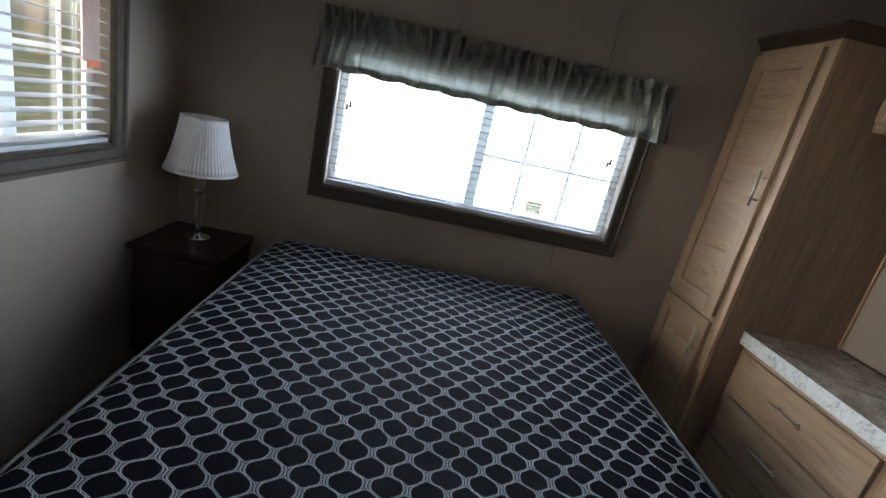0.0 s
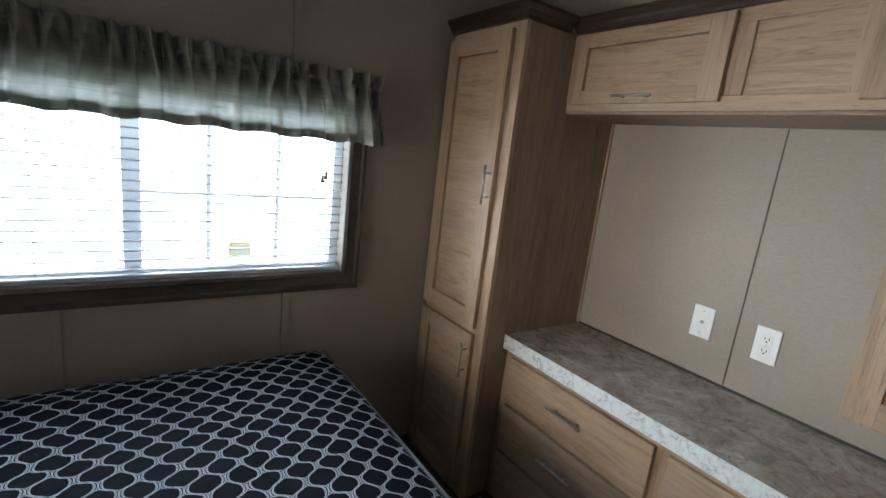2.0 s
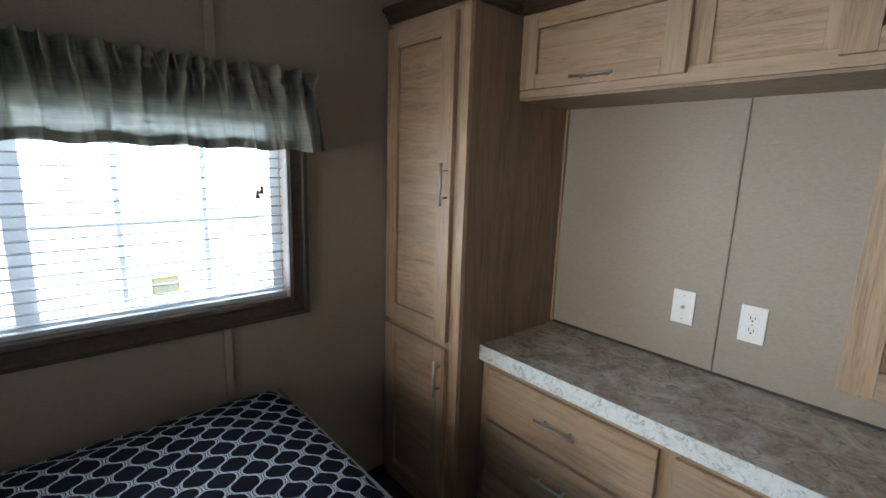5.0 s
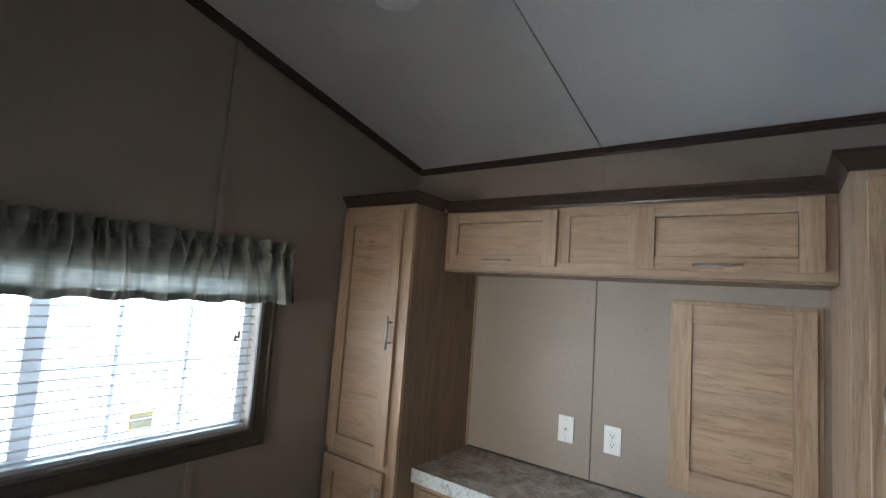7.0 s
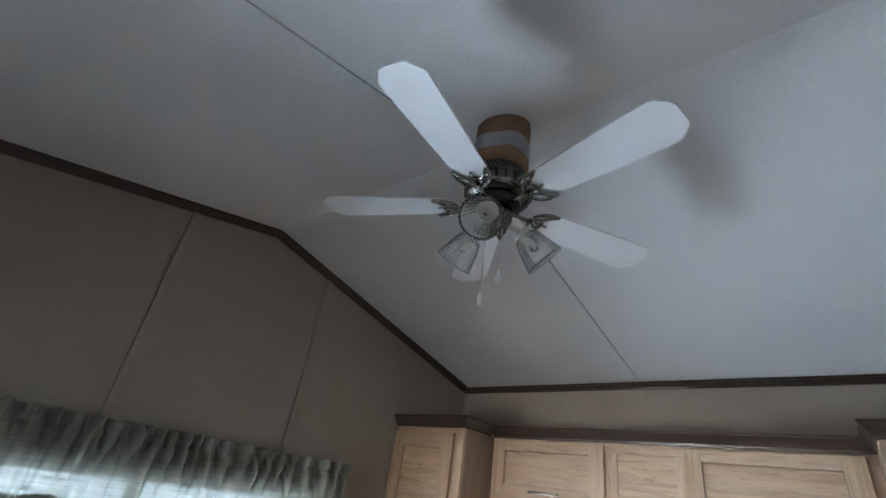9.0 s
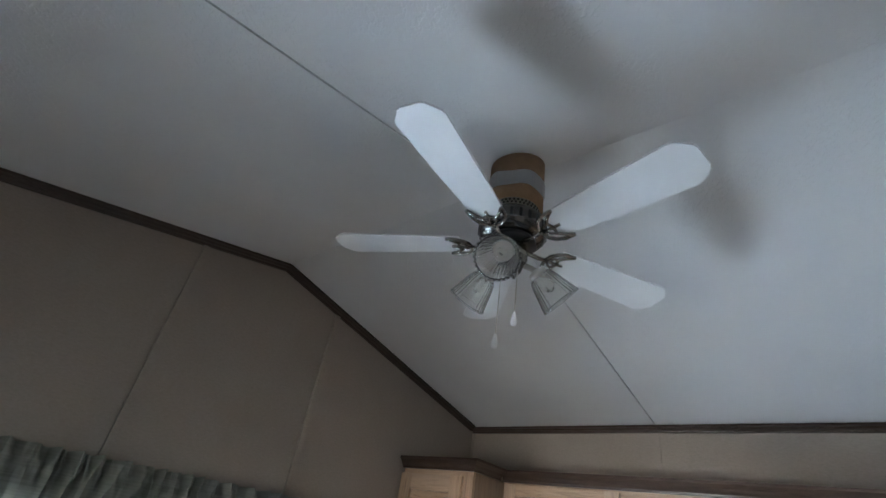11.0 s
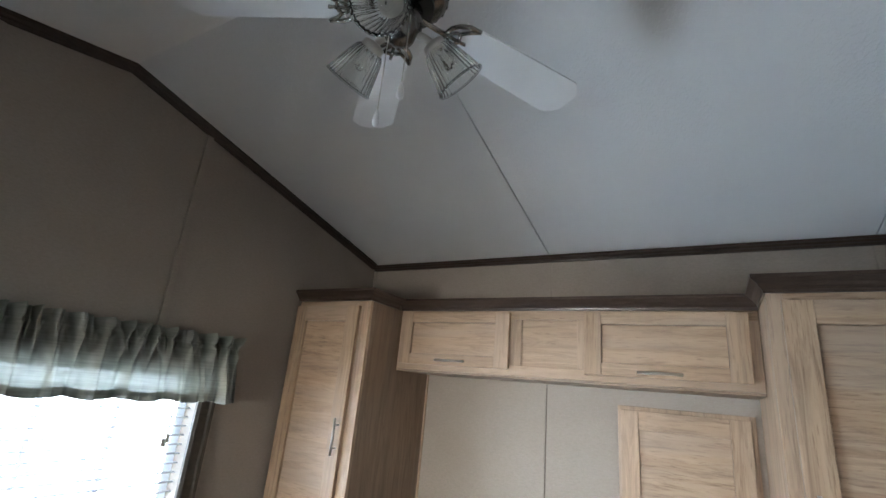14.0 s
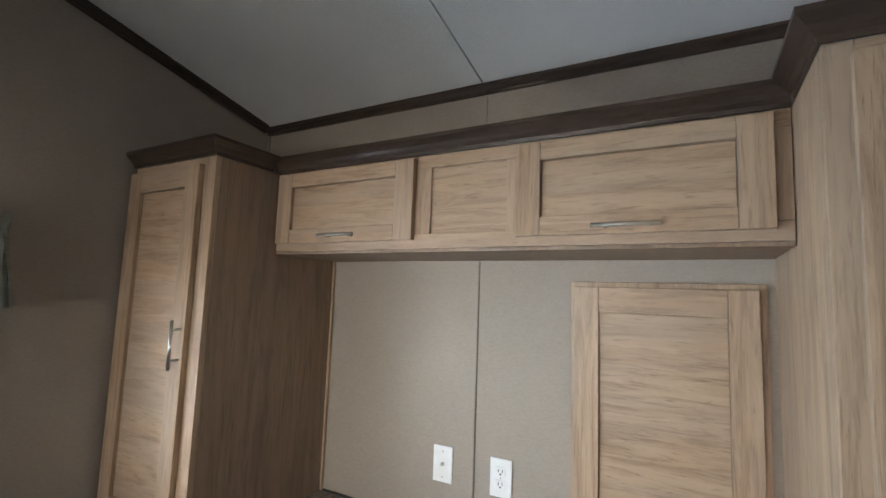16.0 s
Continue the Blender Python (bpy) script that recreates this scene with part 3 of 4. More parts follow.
def shaker(name, parent, x, y0, y1, z0, z1, rail, stile=None, thick=0.020, level=True):
    """A framed door with a recessed panel, facing -x; x is the plane behind it."""
    stile = stile or rail
    d = part(name, boxes((x - 0.008, x, y0 + stile + 0.0018, y1 - stile - 0.0018, z0 + rail + 0.0018, z1 - rail - 0.0018)),
             wood_h if level else wood_v, parent)
    f = x - thick
    part("stile", boxes((f, x - 0.0005, y0, y0 + stile, z0, z1), bevel=0.002), wood_v, d)
    part("stile", boxes((f, x - 0.0005, y1 - stile, y1, z0, z1), bevel=0.002), wood_v, d)
    part("rail", boxes((f + 0.0004, x - 0.0005, y0 + stile, y1 - stile, z0, z0 + rail), bevel=0.002), wood_h, d)
    part("rail", boxes((f + 0.0004, x - 0.0005, y0 + stile, y1 - stile, z1 - rail, z1), bevel=0.002), wood_h, d)
    return d


CROWN = [(0, 0), (0.006, 0), (0.008, 0.010), (0.016, 0.018), (0.022, 0.027), (0.034, 0.038), (0.038, 0.041), (0.038, 0.052), (0, 0.052)]


def crown_run(cab, pts, z):
    """Mitred crown moulding along a line of corners; it flares to the right-hand side of its run."""
    for i in range(len(pts) - 1):
        a, b = Vector(pts[i]).to_2d(), Vector(pts[i + 1]).to_2d()
        d = (b - a).normalized()
        n = Vector((d.y, -d.x))

        def corner(k):
            if k in (0, len(pts) - 1):
                return None
            p, q, r = (Vector(pts[j]).to_2d() for j in (k - 1, k, k + 1))
            n1 = Vector(((q - p).normalized().y, -(q - p).normalized().x))
            n2 = Vector(((r - q).normalized().y, -(r - q).normalized().x))
            return (n1 + n2) / (1 + n1.dot(n2))

        def put(p, k):
            o = corner(i + k) or n
            q = (b if k else a) + o * p[0]
            return (q.x, q.y, z + p[1])
        part("crown", prism(CROWN, put), trim_dark, cab, "dark espresso crown moulding")


g = 0.002
FACE = 1.400
tall = thing("tall_cabinet", (1.68, 2.07, 0), "tall narrow light oak cabinet with two doors and dark crown", "cabinet")
part("body", boxes((FACE + 0.02, EAST - g, 1.845, NORTH - 0.014, 0.0, 1.950), bevel=0.0015), wood_side, tall, "oak side panel in a darker tone")
part("face_stile", boxes((FACE, FACE + 0.0195, 1.845, 1.912, 0.0, 1.950), bevel=0.002), wood_v, tall)
part("face_stile", boxes((FACE, FACE + 0.0195, 2.270, NORTH - 0.014, 0.0, 1.950), bevel=0.002), wood_v, tall)
for z0, z1 in ((0.0, 0.07), (0.735, 0.80), (1.905, 1.950)):
    part("face_rail", boxes((FACE + 0.0004, FACE + 0.0195, 1.912, 2.270, z0, z1), bevel=0.002), wood_h, tall)
part("back_trim", boxes((EAST - 0.014, EAST - g, 1.836, 1.8448, 0.765, 1.666), bevel=0.002), wood_v, tall)
d = shaker("door", tall, FACE - 0.001, 1.896, 2.283, 0.779, 1.925, 0.072, 0.068)
bar_handle(d, FACE - 0.021, 1.912, 1.361, 0.074, True)
d = shaker("door", tall, FACE - 0.001, 1.896, 2.283, 0.045, 0.752, 0.072, 0.068)
bar_handle(d, FACE - 0.021, 1.918, 0.636, 0.074, True)
crown_run(tall, [(FACE, NORTH - 0.003), (FACE, 1.845), (1.617, 1.845)], 1.951)

ward = thing("wardrobe", (1.68, 0.10, 0), "tall light oak wardrobe with a framed door and dark crown", "wardrobe")
part("body", boxes((FACE + 0.02, EAST - g, SOUTH + g, 0.352, 0.0, 1.953), bevel=0.0015), wood_v, ward)
part("face_stile", boxes((FACE, FACE + 0.0195, 0.312, 0.352, 0.0, 1.953), bevel=0.002), wood_v, ward)
part("face_stile", boxes((FACE, FACE + 0.0195, SOUTH + g, -0.102, 0.0, 1.953), bevel=0.002), wood_v, ward)
for z0, z1 in ((0.0, 0.07), (1.913, 1.953)):
    part("face_rail", boxes((FACE + 0.0004, FACE + 0.0195, -0.102, 0.312, z0, z1), bevel=0.002), wood_h, ward)
d = shaker("door", ward, FACE - 0.001, -0.112, 0.318, 0.060, 1.928, 0.070, 0.075)
bar_handle(d, FACE - 0.021, 0.293, 1.336, 0.080, True)
crown_run(ward, [(1.617, 0.352), (FACE, 0.352), (FACE, SOUTH + g)], 1.954)

UP = 1.657
upper = thing("wall_cabinet", (1.81, 1.1, 1.668), "long light oak wall cabinet with flap doors and dark crown", "cabinet")
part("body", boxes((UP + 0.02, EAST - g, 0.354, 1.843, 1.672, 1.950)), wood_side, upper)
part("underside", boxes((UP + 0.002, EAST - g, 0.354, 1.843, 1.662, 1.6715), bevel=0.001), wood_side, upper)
part("face_rail", boxes((UP, UP + 0.0195, 0.354, 1.843, 1.6725, 1.715), bevel=0.002), wood_h, upper)
part("face_rail", boxes((UP, UP + 0.0195, 0.354, 1.843, 1.912, 1.950), bevel=0.002), wood_h, upper)
for y0, y1 in ((0.354, 0.420), (0.905, 0.976), (1.211, 1.300), (1.770, 1.843)):
    part("face_stile", boxes((UP + 0.0004, UP + 0.0195, y0, y1, 1.715, 1.912), bevel=0.002), wood_v, upper)
part("fixed_panel", boxes((UP + 0.008, UP + 0.0195, 0.976, 1.211, 1.715, 1.912)), wood_h, upper, "recessed fixed oak panel")
d = shaker("door", upper, UP - 0.001, 1.262, 1.828, 1.697, 1.941, 0.048, 0.066)
bar_handle(d, UP - 0.021, 1.531, 1.717, 0.073, False)
d = shaker("door", upper, UP - 0.001, 0.386, 0.944, 1.697, 1.941, 0.048, 0.066)
bar_handle(d, UP - 0.021, 0.671, 1.713, 0.075, False)
crown_run(upper, [(UP, 1.8435), (UP, 0.3535)], 1.951)

acc = thing("access_panel", (EAST, 0.62, 0.85), "light oak framed access panel on the wall", "panel")
part("surround", boxes((EAST - 0.012, EAST - 0.001, 0.372, 0.872, 0.835, 1.596), bevel=0.002), wood_v, acc)
shaker("door", acc, EAST - 0.0125, 0.390, 0.858, 0.850, 1.580, 0.075, 0.070)

dresser = thing("dresser", (1.75, 1.1, 0), "built-in light oak dresser with drawers in two columns", "dresser")
DF = 1.540
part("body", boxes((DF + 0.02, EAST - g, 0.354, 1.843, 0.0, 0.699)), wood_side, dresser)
for y0, y1 in ((0.354, 0.440), (1.100, 1.170), (1.785, 1.843)):
    part("face_stile", boxes((DF, DF + 0.0195, y0, y1, 0.0, 0.699), bevel=0.002), wood_v, dresser)
for y0, y1 in ((0.440, 1.100), (1.170, 1.785)):
    for z0, z1 in ((0.0, 0.06), (0.235, 0.265), (0.450, 0.480), (0.665, 0.699)):
        part("face_rail", boxes((DF + 0.0004, DF + 0.0195, y0, y1, z0, z1), bevel=0.002), wood_h, dresser)
for y0, y1 in ((0.425, 1.112), (1.156, 1.800)):
    for z0, z1 in ((0.045, 0.245), (0.258, 0.460), (0.473, 0.675)):
        dr = part("drawer_front", boxes((DF - 0.019, DF - 0.001, y0, y1, z0, z1), bevel=0.003), wood_h, dresser)
        c = (y0 + y1) / 2 + 0.001
        bar_handle(dr, DF - 0.019, c, (z0 + z1) / 2 + 0.012, 0.078, False)

top = thing("worktop", (1.75, 1.1, 0.70), "brown-grey stone-look laminate worktop, window sheen painted on its front edge", "worktop")
part("slab", boxes((1.515, EAST - g, 0.354, 1.843, 0.7005, 0.760), bevel=0.002), counter_mat, top)
part("front_edging", boxes((1.5125, 1.5148, 0.354, 1.843, 0.7005, 0.7595), bevel=0.0005), edge_mat, top, "mottled front edge with the window's sheen painted pale")
part("caulk_line", boxes((EAST - 0.009, EAST - g, 0.354, 1.834, 0.7605, 0.768), bevel=0.001), slot_dark, top, "dark strip along the wall")


def wall_plate(y, z, duplex):
    p = thing("wall_outlet" if duplex else "cable_plate", (EAST, y, z),
              "white double power outlet on the panel wall" if duplex else "white cable plate on the panel wall", "outlet" if duplex else "plate")
    part("plate", boxes((EAST - 0.007, EAST - 0.0005, y - 0.037, y + 0.037, z - 0.060, z + 0.060), bevel=0.003), white_plastic, p)
    if duplex:
        for dz in (-0.020, 0.020):
            r = part("receptacle", boxes((EAST - 0.0095, EAST - 0.007, y - 0.017, y + 0.017, z + dz - 0.014, z + dz + 0.014), bevel=0.001), white_plastic, p)
            for dy in (-0.0065, 0.0065):
                part("slot", boxes((EAST - 0.0102, EAST - 0.0095, y + dy - 0.0012, y + dy + 0.0012, z + dz - 0.002, z + dz + 0.007)), slot_dark, r)
            part("slot", boxes((EAST - 0.0102, EAST - 0.0095, y - 0.0025, y + 0.0025, z + dz - 0.010, z + dz - 0.005)), slot_dark, r)
        part("screw", lathe([(0.003, 0), (0.003, 0.001)], (EAST - 0.007, y, z), 10, (-1, 0, 0)), nickel, p)
    else:
        part("socket", lathe([(0.007, 0), (0.007, 0.003), (0.0045, 0.003), (0.0045, 0.010)], (EAST - 0.007, y, z), 12, (-1, 0, 0)), nickel, p, "metal coax socket")
        for dz in (-0.042, 0.042):
            part("screw", lathe([(0.003, 0), (0.003, 0.001)], (EAST - 0.007, y, z + dz), 10, (-1, 0, 0)), nickel, p)


wall_plate(1.305, 0.966, False)
wall_plate(1.093, 0.964, True)


# ---- bed ----
BX0, BX1, BY0, BY1, BZ = -0.650, 0.885, 0.330, 2.215, 0.636
bed = thing("bed", (0.11, 1.27, 0), "double bed with a mattress on a dark base", "bed")
part("base", boxes((BX0 + 0.03, BX1 - 0.03, BY0 + 0.03, BY1 - 0.01, 0.0, 0.30), bevel=0.02), mattress_mat, bed)
part("mattress", boxes((BX0 + 0.012, BX1 - 0.012, BY0 + 0.012, BY1 - 0.008, 0.3005, 0.612), bevel=0.04), mattress_mat, bed)


def bedspread():
    q = thing("bedspread", (0.11, 1.27, 0.62), "dark navy bedspread printed with silver oval lattice", "bedspread")
    bm = bmesh.new()
    uv = bm.loops.layers.uv.new("UVMap")
    nx, ny, drop = 96, 110, 0.36
    R = 0.045

    def bend(s, lo, hi):
        """Position across the bed and the depth hung, for cloth coordinate s."""
        if s < lo + R:
            e = lo + R - s
            if e < R * math.pi / 2:
                a = e / R
                return lo + R - R * math.sin(a), R * (1 - math.cos(a))
            return lo, R + e - R * math.pi / 2
        if s > hi - R:
            e = s - hi + R
            if e < R * math.pi / 2:
                a = e / R
                return hi - R + R * math.sin(a), R * (1 - math.cos(a))
            return hi, R + e - R * math.pi / 2
        return s, 0.0
    us = [BX0 - drop + (BX1 - BX0 + 2 * drop) * i / nx for i in range(nx + 1)]
    vs = [BY0 - drop + (BY1 - BY0 + drop + 0.03) * j / ny for j in range(ny + 1)]
    grid = []
    for v in vs:
        row = []
        for u in us:
            x, dx = bend(u, BX0, BX1)
            y, dy = bend(v, BY0, BY1)
            y = min(y, BY1)
            dep = max(dx, dy) + 0.2 * min(dx, dy)
            z = BZ - dep
            flat = 1.0 if dep < 0.01 else 0.3
            n1 = noise.noise(Vector((u * 1.7, v * 1.5, 3))) * 0.007 + noise.noise(Vector((u * 6, v * 5, 8))) * 0.0035
            seam = sum(-0.007 * math.exp(-((u - c) / 0.012) ** 2) for c in (0.10, 0.47))
            edge = max(0.0, min(x - BX0, BX1 - x, y - BY0, (BY1 - y) * 1.3))
            n1 += 0.042 * min(1.0, edge / 0.20) ** 0.7
            wr = 0.0045 * noise.noise(Vector((u * 5 + v * 13, v * 9 - u * 12, 1)))
            z += (n1 + seam + wr) * flat
            corner = min(x - BX0, BX1 - x) + (BY1 - y)
            z -= 0.25 * max(0.0, 0.13 - corner) if dep < 0.1 else 0.0
            out = 0.012 * noise.noise(Vector((u * 4, v * 6, 5))) if dep > R else 0
            cx, cy = (1 if u > 0.1 else -1), -1
            row.append(bm.verts.new((x + (out * cx if dx > R else 0) * 1.0 + (0.04 * cx * (dx / drop) if dx > R else 0), y + (out * cy if dy > R else 0), max(z, 0.16))))
        grid.append(row)
    for j in range(ny):
        for i in range(nx):
            f = bm.faces.new((grid[j][i], grid[j][i + 1], grid[j + 1][i + 1], grid[j + 1][i]))
            for lp, (a, b_) in zip(f.loops, ((i, j), (i + 1, j), (i + 1, j + 1), (i, j + 1))):
                lp[uv].uv = (us[a], vs[b_])
    ob = part("cover", bm, quilt_mat, q, smooth=True)
    for sx, x in ((-1, BX0), (1, BX1)):
        pts = []
        for j in range(50):
            y = BY0 + 0.03 + (BY1 - BY0 - 0.05) * j / 49
            pts.append((x - sx * 0.010, y, BZ - 0.008 + 0.005 * noise.noise(Vector((x * 1.7, y * 3, 3)))))
        part("piping", tube(pts, 0.0055, 8), piping_mat, q, "thin grey corded piping", True)
    return q


bedspread()

# ---- bedside ----
ns_ = thing("nightstand", (-0.98, 2.08, 0), "small dark wooden nightstand beside the bed", "nightstand")
part("top", boxes((-1.165, -0.780, 1.885, 2.280, 0.572, 0.598), bevel=0.006), night_wood, ns_)
part("body", boxes((-1.150, -0.795, 1.905, 2.275, 0.08, 0.5715), bevel=0.003), night_wood, ns_)
part("drawer_front", boxes((-1.135, -0.810, 1.889, 1.9045, 0.36, 0.55), bevel=0.003), night_wood, ns_)
part("door", boxes((-1.135, -0.810, 1.889, 1.9045, 0.10, 0.34), bevel=0.003), night_wood, ns_)
for x in (-1.135, -0.825):
    for y in (1.915, 2.245):
        part("leg", boxes((x, x + 0.03, y, y + 0.03, 0.0, 0.0798), bevel=0.003), night_wood, ns_)

LX, LY, LZ = -0.975, 2.095, 0.599
tl = thing("table_lamp", (LX, LY, LZ), "crystal table lamp with a white pleated shade", "lamp")
part("base", lathe([(0.054, 0), (0.054, 0.008), (0.048, 0.012), (0.020, 0.018), (0.014, 0.028)], (LX, LY, LZ), 32), chrome, tl, "round chrome base", True)
part("stem", lathe([(0.012, 0.028), (0.014, 0.05), (0.024, 0.185), (0.026, 0.200), (0.012, 0.214)], (LX, LY, LZ), 6), crystal, tl, "faceted crystal stem")
part("collar", lathe([(0.012, 0.214), (0.022, 0.222), (0.022, 0.230), (0.010, 0.238)], (LX, LY, LZ), 24), chrome, tl, smooth=True)
part("ball", lathe([(0.010, 0.238), (0.021, 0.248), (0.024, 0.258), (0.020, 0.270), (0.009, 0.278)], (LX, LY, LZ), 10), crystal, tl, "cut crystal ball")
part("socket", lathe([(0.012, 0.278), (0.016, 0.284), (0.016, 0.350), (0.010, 0.356)], (LX, LY, LZ), 20), chrome, tl, smooth=True)
sh = []
for k in range(9):
    f = k / 8
    sh.append((0.148 - 0.056 * f - 0.006 * math.sin(math.pi * f), 0.316 + 0.232 * f))
part("shade", lathe(sh + [(r - 0.002, h) for r, h in reversed(sh)], (LX, LY, LZ), 240, None, 60, 0.011, True), shade_cloth, tl, "white pleated cloth shade", True)
part("shade_band", lathe([(0.1495, 0.314), (0.151, 0.314), (0.1500, 0.324), (0.1485, 0.324)], (LX, LY, LZ), 64, close=True), shade_cloth, tl)
part("shade_band", lathe([(0.0935, 0.542), (0.0945, 0.542), (0.0930, 0.550), (0.0920, 0.550)], (LX, LY, LZ), 64, close=True), shade_cloth, tl)
for k in range(3):
    a = 2.1 * k
    part("spider", tube([(LX, LY, LZ + 0.352), (LX + 0.02 * math.cos(a), LY + 0.02 * math.sin(a), LZ + 0.50), (LX + 0.091 * math.cos(a), LY + 0.091 * math.sin(a), LZ + 0.545)], 0.0015, 6), chrome, tl)

# ---- ceiling fan ----
FX, FY, FZ = 0.345, 1.025, 2.340
fan = thing("ceiling_fan", (FX, FY, 2.62), "white five-blade ceiling fan with three glass lamps", "ceiling fan")


def canopy():
    bm = bmesh.new()
    lo, hi = [], []
    for i in range(48):
        a = 2 * math.pi * i / 48
        x, y = FX + 0.078 * math.cos(a), FY + 0.078 * math.sin(a)
        lo.append(bm.verts.new((x, y, 2.452)))
        hi.append(bm.verts.new((x, y, ceil_z(x) - 0.001)))
    for i in range(48):
        j = (i + 1) % 48
        bm.faces.new((lo[i], lo[j], hi[j], hi[i]))
    bm.faces.new(lo)
    bm.faces.new(hi)
    return bm


can = part("canopy_wrap", canopy(), card, fan, "brown cardboard wrap round the mount", True)
bm = bmesh.new()
lo, hi = [], []
for i in range(49):
    a = radians(60) + radians(318) * i / 48
    w = 0.004 * math.sin(5 * a)
    lo.append(bm.verts.new((FX + 0.0808 * math.cos(a), FY + 0.0808 * math.sin(a), 2.488 + w)))
    hi.append(bm.verts.new((FX + 0.0808 * math.cos(a), FY + 0.0808 * math.sin(a), 2.541 + w + 0.004 * math.sin(3 * a))))
for i in range(48):
    bm.faces.new((lo[i], lo[i + 1], hi[i + 1], hi[i]))
bmesh.ops.solidify(bm, geom=bm.faces, thickness=-0.0008)
part("paper_band", bm, paper_white, can, "white tape band", True)
part("vent_band", lathe([(0.062, 2.452), (0.068, 2.450), (0.070, 2.428), (0.074, 2.424)], (FX, FY, 0), 48), nickel, fan, "pierced metal band", True)
for i in range(40):
    a = 2 * math.pi * i / 40
    for z in (2.434, 2.443):
        o = a + (0.078 if z > 2.44 else 0)
        part("hole", lathe([(0.0036, -0.0008), (0.0036, 0.0010)], (FX + 0.0692 * math.cos(o), FY + 0.0692 * math.sin(o), z), 6, (math.cos(o), math.sin(o), 0)), slot_dark, fan)
part("motor", lathe([(0.074, 2.424), (0.088, 2.412), (0.092, 2.395), (0.092, 2.372), (0.082, 2.358), (0.050, 2.352)], (FX, FY, 0), 48), dark_nickel, fan, "pewter motor housing", True)
for i in range(24):
    a = 2 * math.pi * i / 24
    m = bmesh.new()
    box(m, 0.0905, 0.0935, -0.0035, 0.0035, 2.372, 2.398)
    m.transform(Matrix.Translation((FX, FY, 0)) @ Matrix.Rotation(a, 4, "Z"))
    part("vent_slot", m, slot_dark, fan)
part("flywheel", lathe([(0.050, 2.352), (0.064, 2.350), (0.064, 2.338), (0.030, 2.336)], (FX, FY, 0), 40), black_metal, fan, "black flywheel", True)
part("light_hub", lathe([(0.030, 2.336), (0.042, 2.332), (0.044, 2.296), (0.036, 2.284), (0.030, 2.262), (0.012, 2.254)], (FX, FY, 0), 36), dark_nickel, fan, "pewter light kit hub", True)


def blade_mesh():
    """A paddle with clipped corners, slightly tilted."""
    bm = bmesh.new()
    half = [(0.135, 0.044), (0.30, 0.054), (0.468, 0.061), (0.500, 0.030)]
    out = [(r, w) for r, w in half] + [(r, -w) for r, w in reversed(half)]
    a = [bm.verts.new((r, w, 0.0)) for r, w in out]
    b = [bm.verts.new((r, w, 0.005)) for r, w in out]
    bm.faces.new(a)
    bm.faces.new(b)
    for i in range(len(out)):
        j = (i + 1) % len(out)
        bm.faces.new((a[i], a[j], b[j], b[i]))
    bmesh.ops.bevel(bm, geom=[e for e in bm.edges if abs(e.verts[0].co.z - e.verts[1].co.z) > 0.004 and e.verts[0].co.x > 0.4], offset=0.004, segments=2, affect="EDGES")
    return bm


def iron_mesh():
    """Scrolled blade iron: an arm that forks into a pierced crescent under the blade."""
    bm = bmesh.new()
    tube([(0.055, 0, 0.004), (0.085, 0, -0.006), (0.115, 0, -0.008), (0.140, 0, -0.006)], 0.006, 8, bm)
    for s in (-1, 1):
        tube([(0.135, 0, -0.006), (0.140, s * 0.022, -0.007), (0.152, s * 0.036, -0.007), (0.172, s * 0.046, -0.006), (0.200, s * 0.047, -0.005)], 0.0052, 8, bm)
        tube([(0.200, s * 0.047, -0.005), (0.180, s * 0.034, -0.006), (0.166, s * 0.020, -0.006), (0.172, 0, -0.006)], 0.0045, 8, bm)
        tube([(0.140, 0, -0.006), (0.155, s * 0.016, -0.006), (0.168, s * 0.020, -0.006)], 0.0036, 8, bm)
    tube([(0.138, 0, -0.006), (0.172, 0, -0.006), (0.190, 0, -0.005)], 0.0042, 8, bm)
    return bm


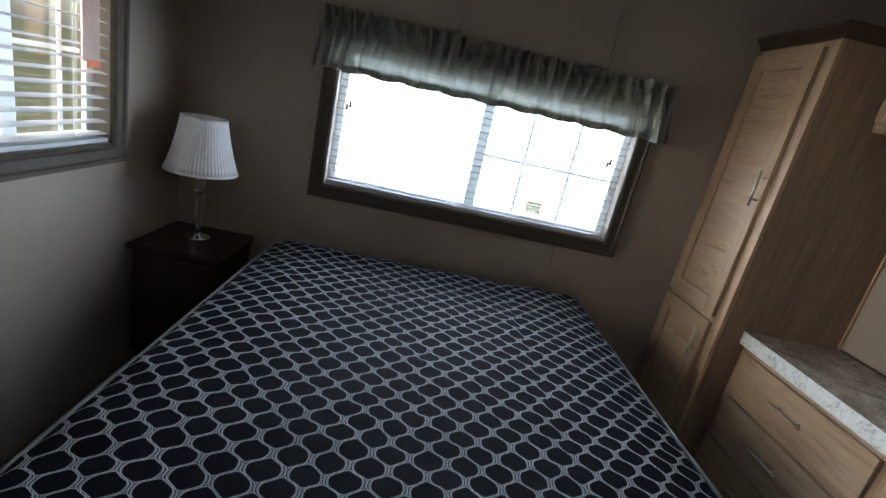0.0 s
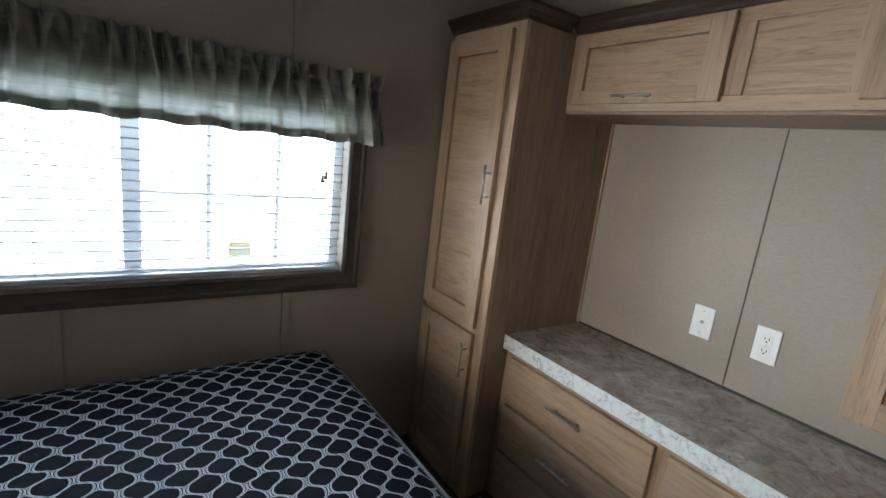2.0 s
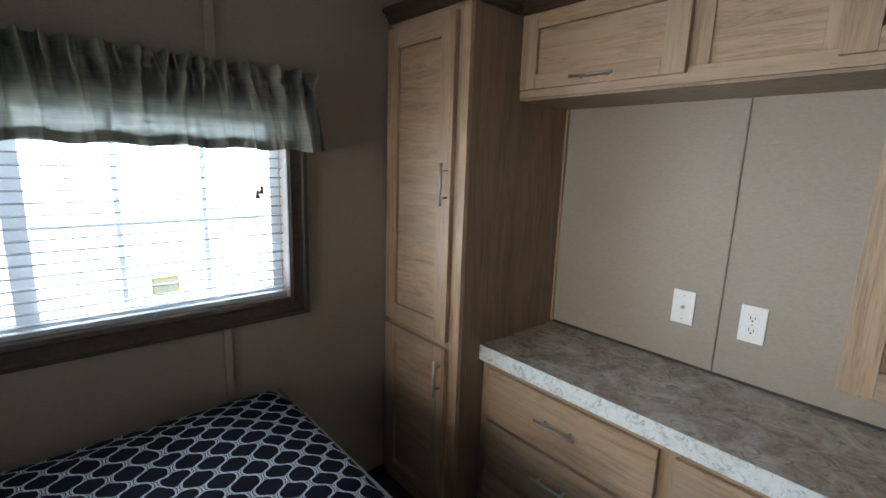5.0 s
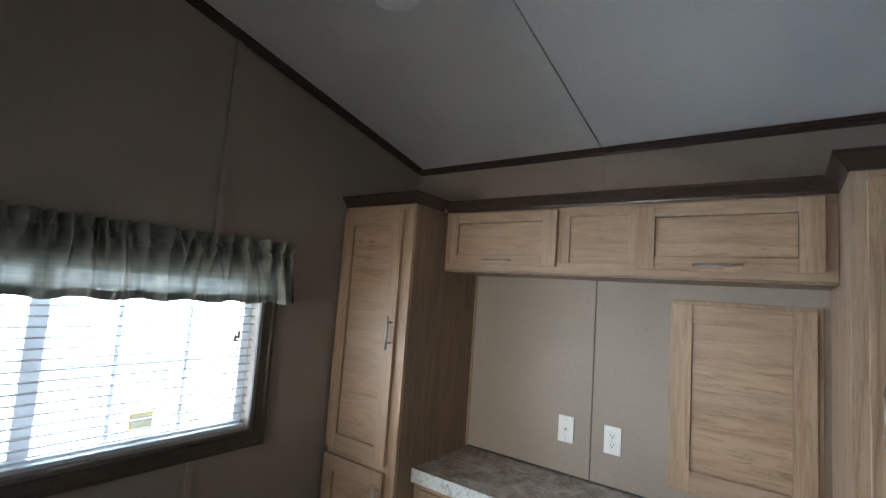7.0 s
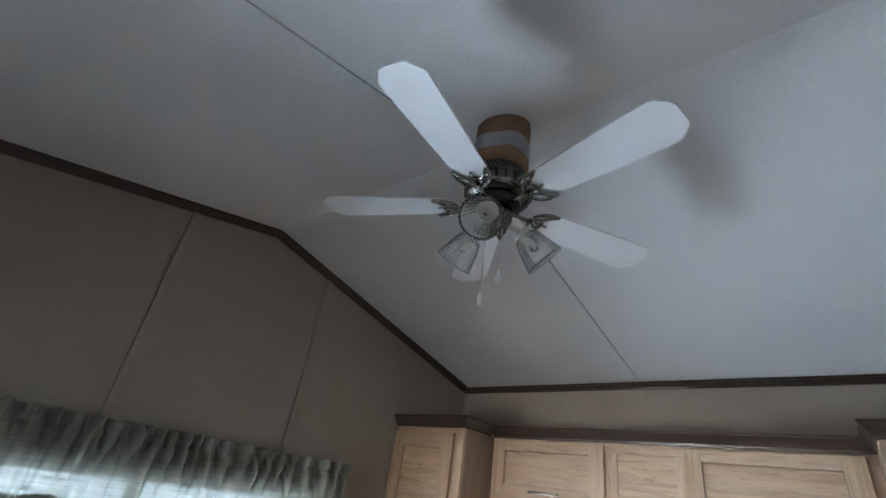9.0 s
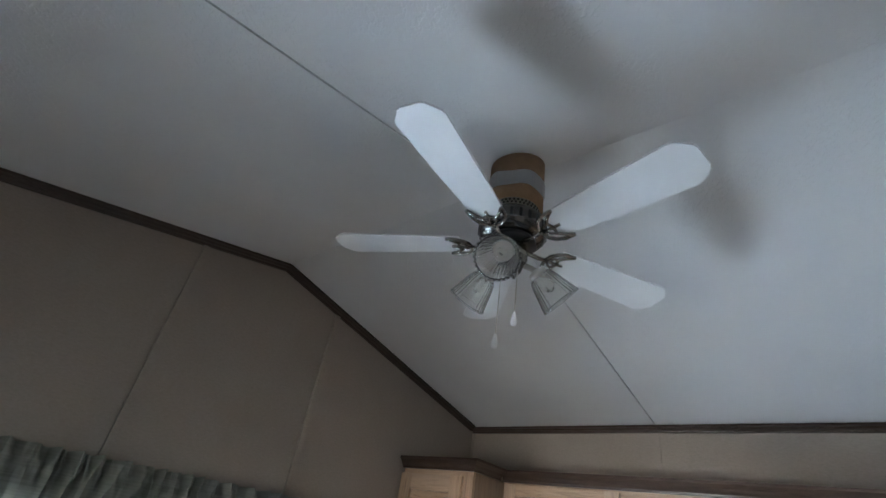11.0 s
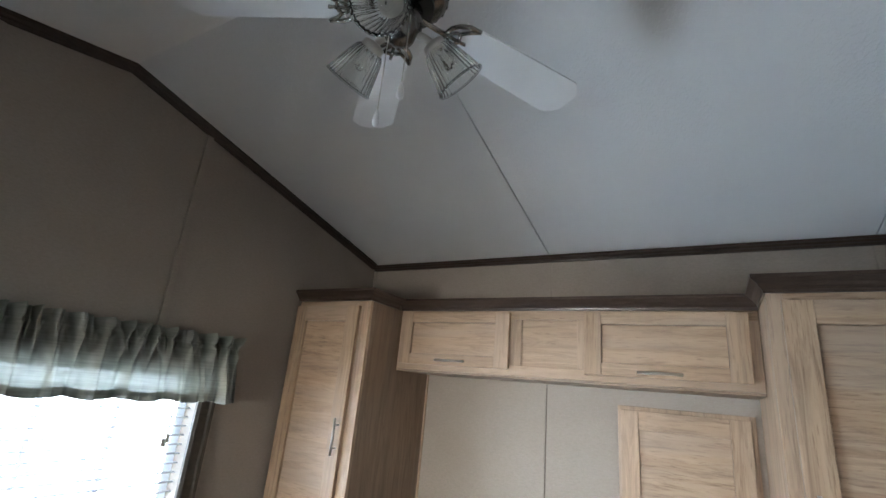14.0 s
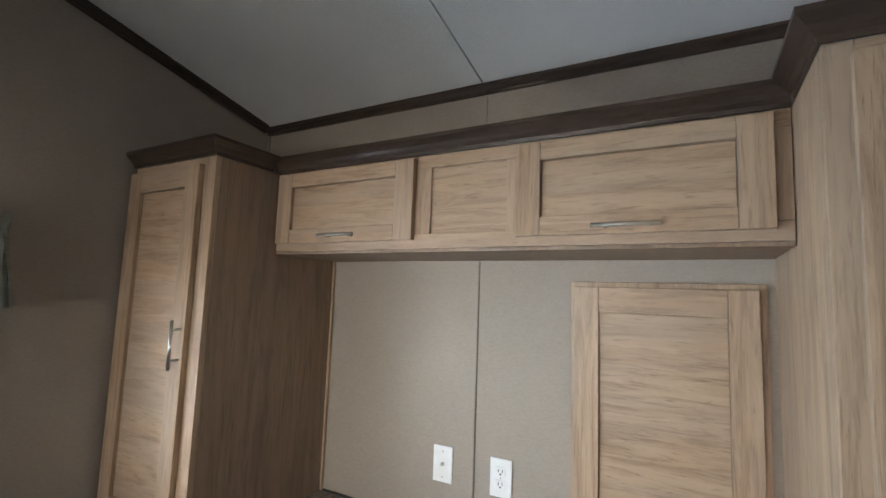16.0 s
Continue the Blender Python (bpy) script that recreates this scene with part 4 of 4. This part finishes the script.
for k in range(5):
    m = Matrix.Translation((FX, FY, FZ)) @ Matrix.Rotation(radians(45 + 72 * k - (3 if k == 3 else 0)), 4, "Z") @ Matrix.Rotation(radians(-9), 4, "X")
    bm = blade_mesh()
    bm.transform(m)
    bl = part("blade", bm, blade_white, fan, "white blade with clipped corners")
    bm = iron_mesh()
    bm.transform(m @ Matrix.Translation((-0.030, 0, 0)))
    part("blade_iron", bm, antique, bl, "scrolled nickel blade iron", True)

for k in range(3):
    a = radians(202 + 120 * k)
    out = Vector((math.cos(a), math.sin(a), 0))
    root = Vector((FX, FY, 2.288)) + out * 0.036
    axis = (out * 0.72 + Vector((0, 0, -0.70))).normalized()
    arm = part("lamp_arm", tube([root, root + out * 0.018 + Vector((0, 0, -0.002)), root + out * 0.030 + axis * 0.012], 0.008, 10), nickel, fan, smooth=True)
    at = root + out * 0.028 + axis * 0.008
    part("lamp_cup", lathe([(0.012, 0), (0.024, 0.004), (0.026, 0.022), (0.022, 0.024)], at, 24, axis), nickel, arm, smooth=True)
    part("bulb", lathe([(0.010, 0.020), (0.011, 0.034), (0.015, 0.048), (0.014, 0.060), (0.004, 0.070)], at, 16, axis), shade_glass, arm, "small clear bulb", True)
    prof = [(0.025, 0.016), (0.033, 0.026), (0.039, 0.045), (0.045, 0.070), (0.052, 0.098), (0.054, 0.102)]
    s = part("glass_shade", lathe(prof + [(r - 0.0028, h) for r, h in reversed(prof)], at, 180, axis, 30, 0.022, True), shade_glass, fan, "ribbed clear glass bell shade", True)
    part("rim", lathe([(0.0545, 0.100), (0.0560, 0.102), (0.0545, 0.105), (0.0520, 0.103)], at, 60, axis, close=True), shade_glass, s, smooth=True)
for x, y, z in ((0.318, 1.030, 2.055), (0.322, 0.985, 2.105)):
    c = part("pull_chain", tube([(x, y, 2.285), (x, y, z + 0.020)], 0.0012, 6), nickel, fan)
    part("pull_knob", lathe([(0.002, 0.022), (0.005, 0.012), (0.0068, -0.002), (0.006, -0.010), (0.002, -0.014)], (x, y, z), 14), white_plastic, c, "white drop-shaped pull", True)

# ---- outside ----
bm = bmesh.new()
bmesh.ops.create_grid(bm, x_segments=2, y_segments=2, size=400)
bmesh.ops.translate(bm, verts=bm.verts, vec=(0, 0, -0.75))
solid("ground", bm, grass_mat, "pale dry lawn around the house", "ground", "structure")
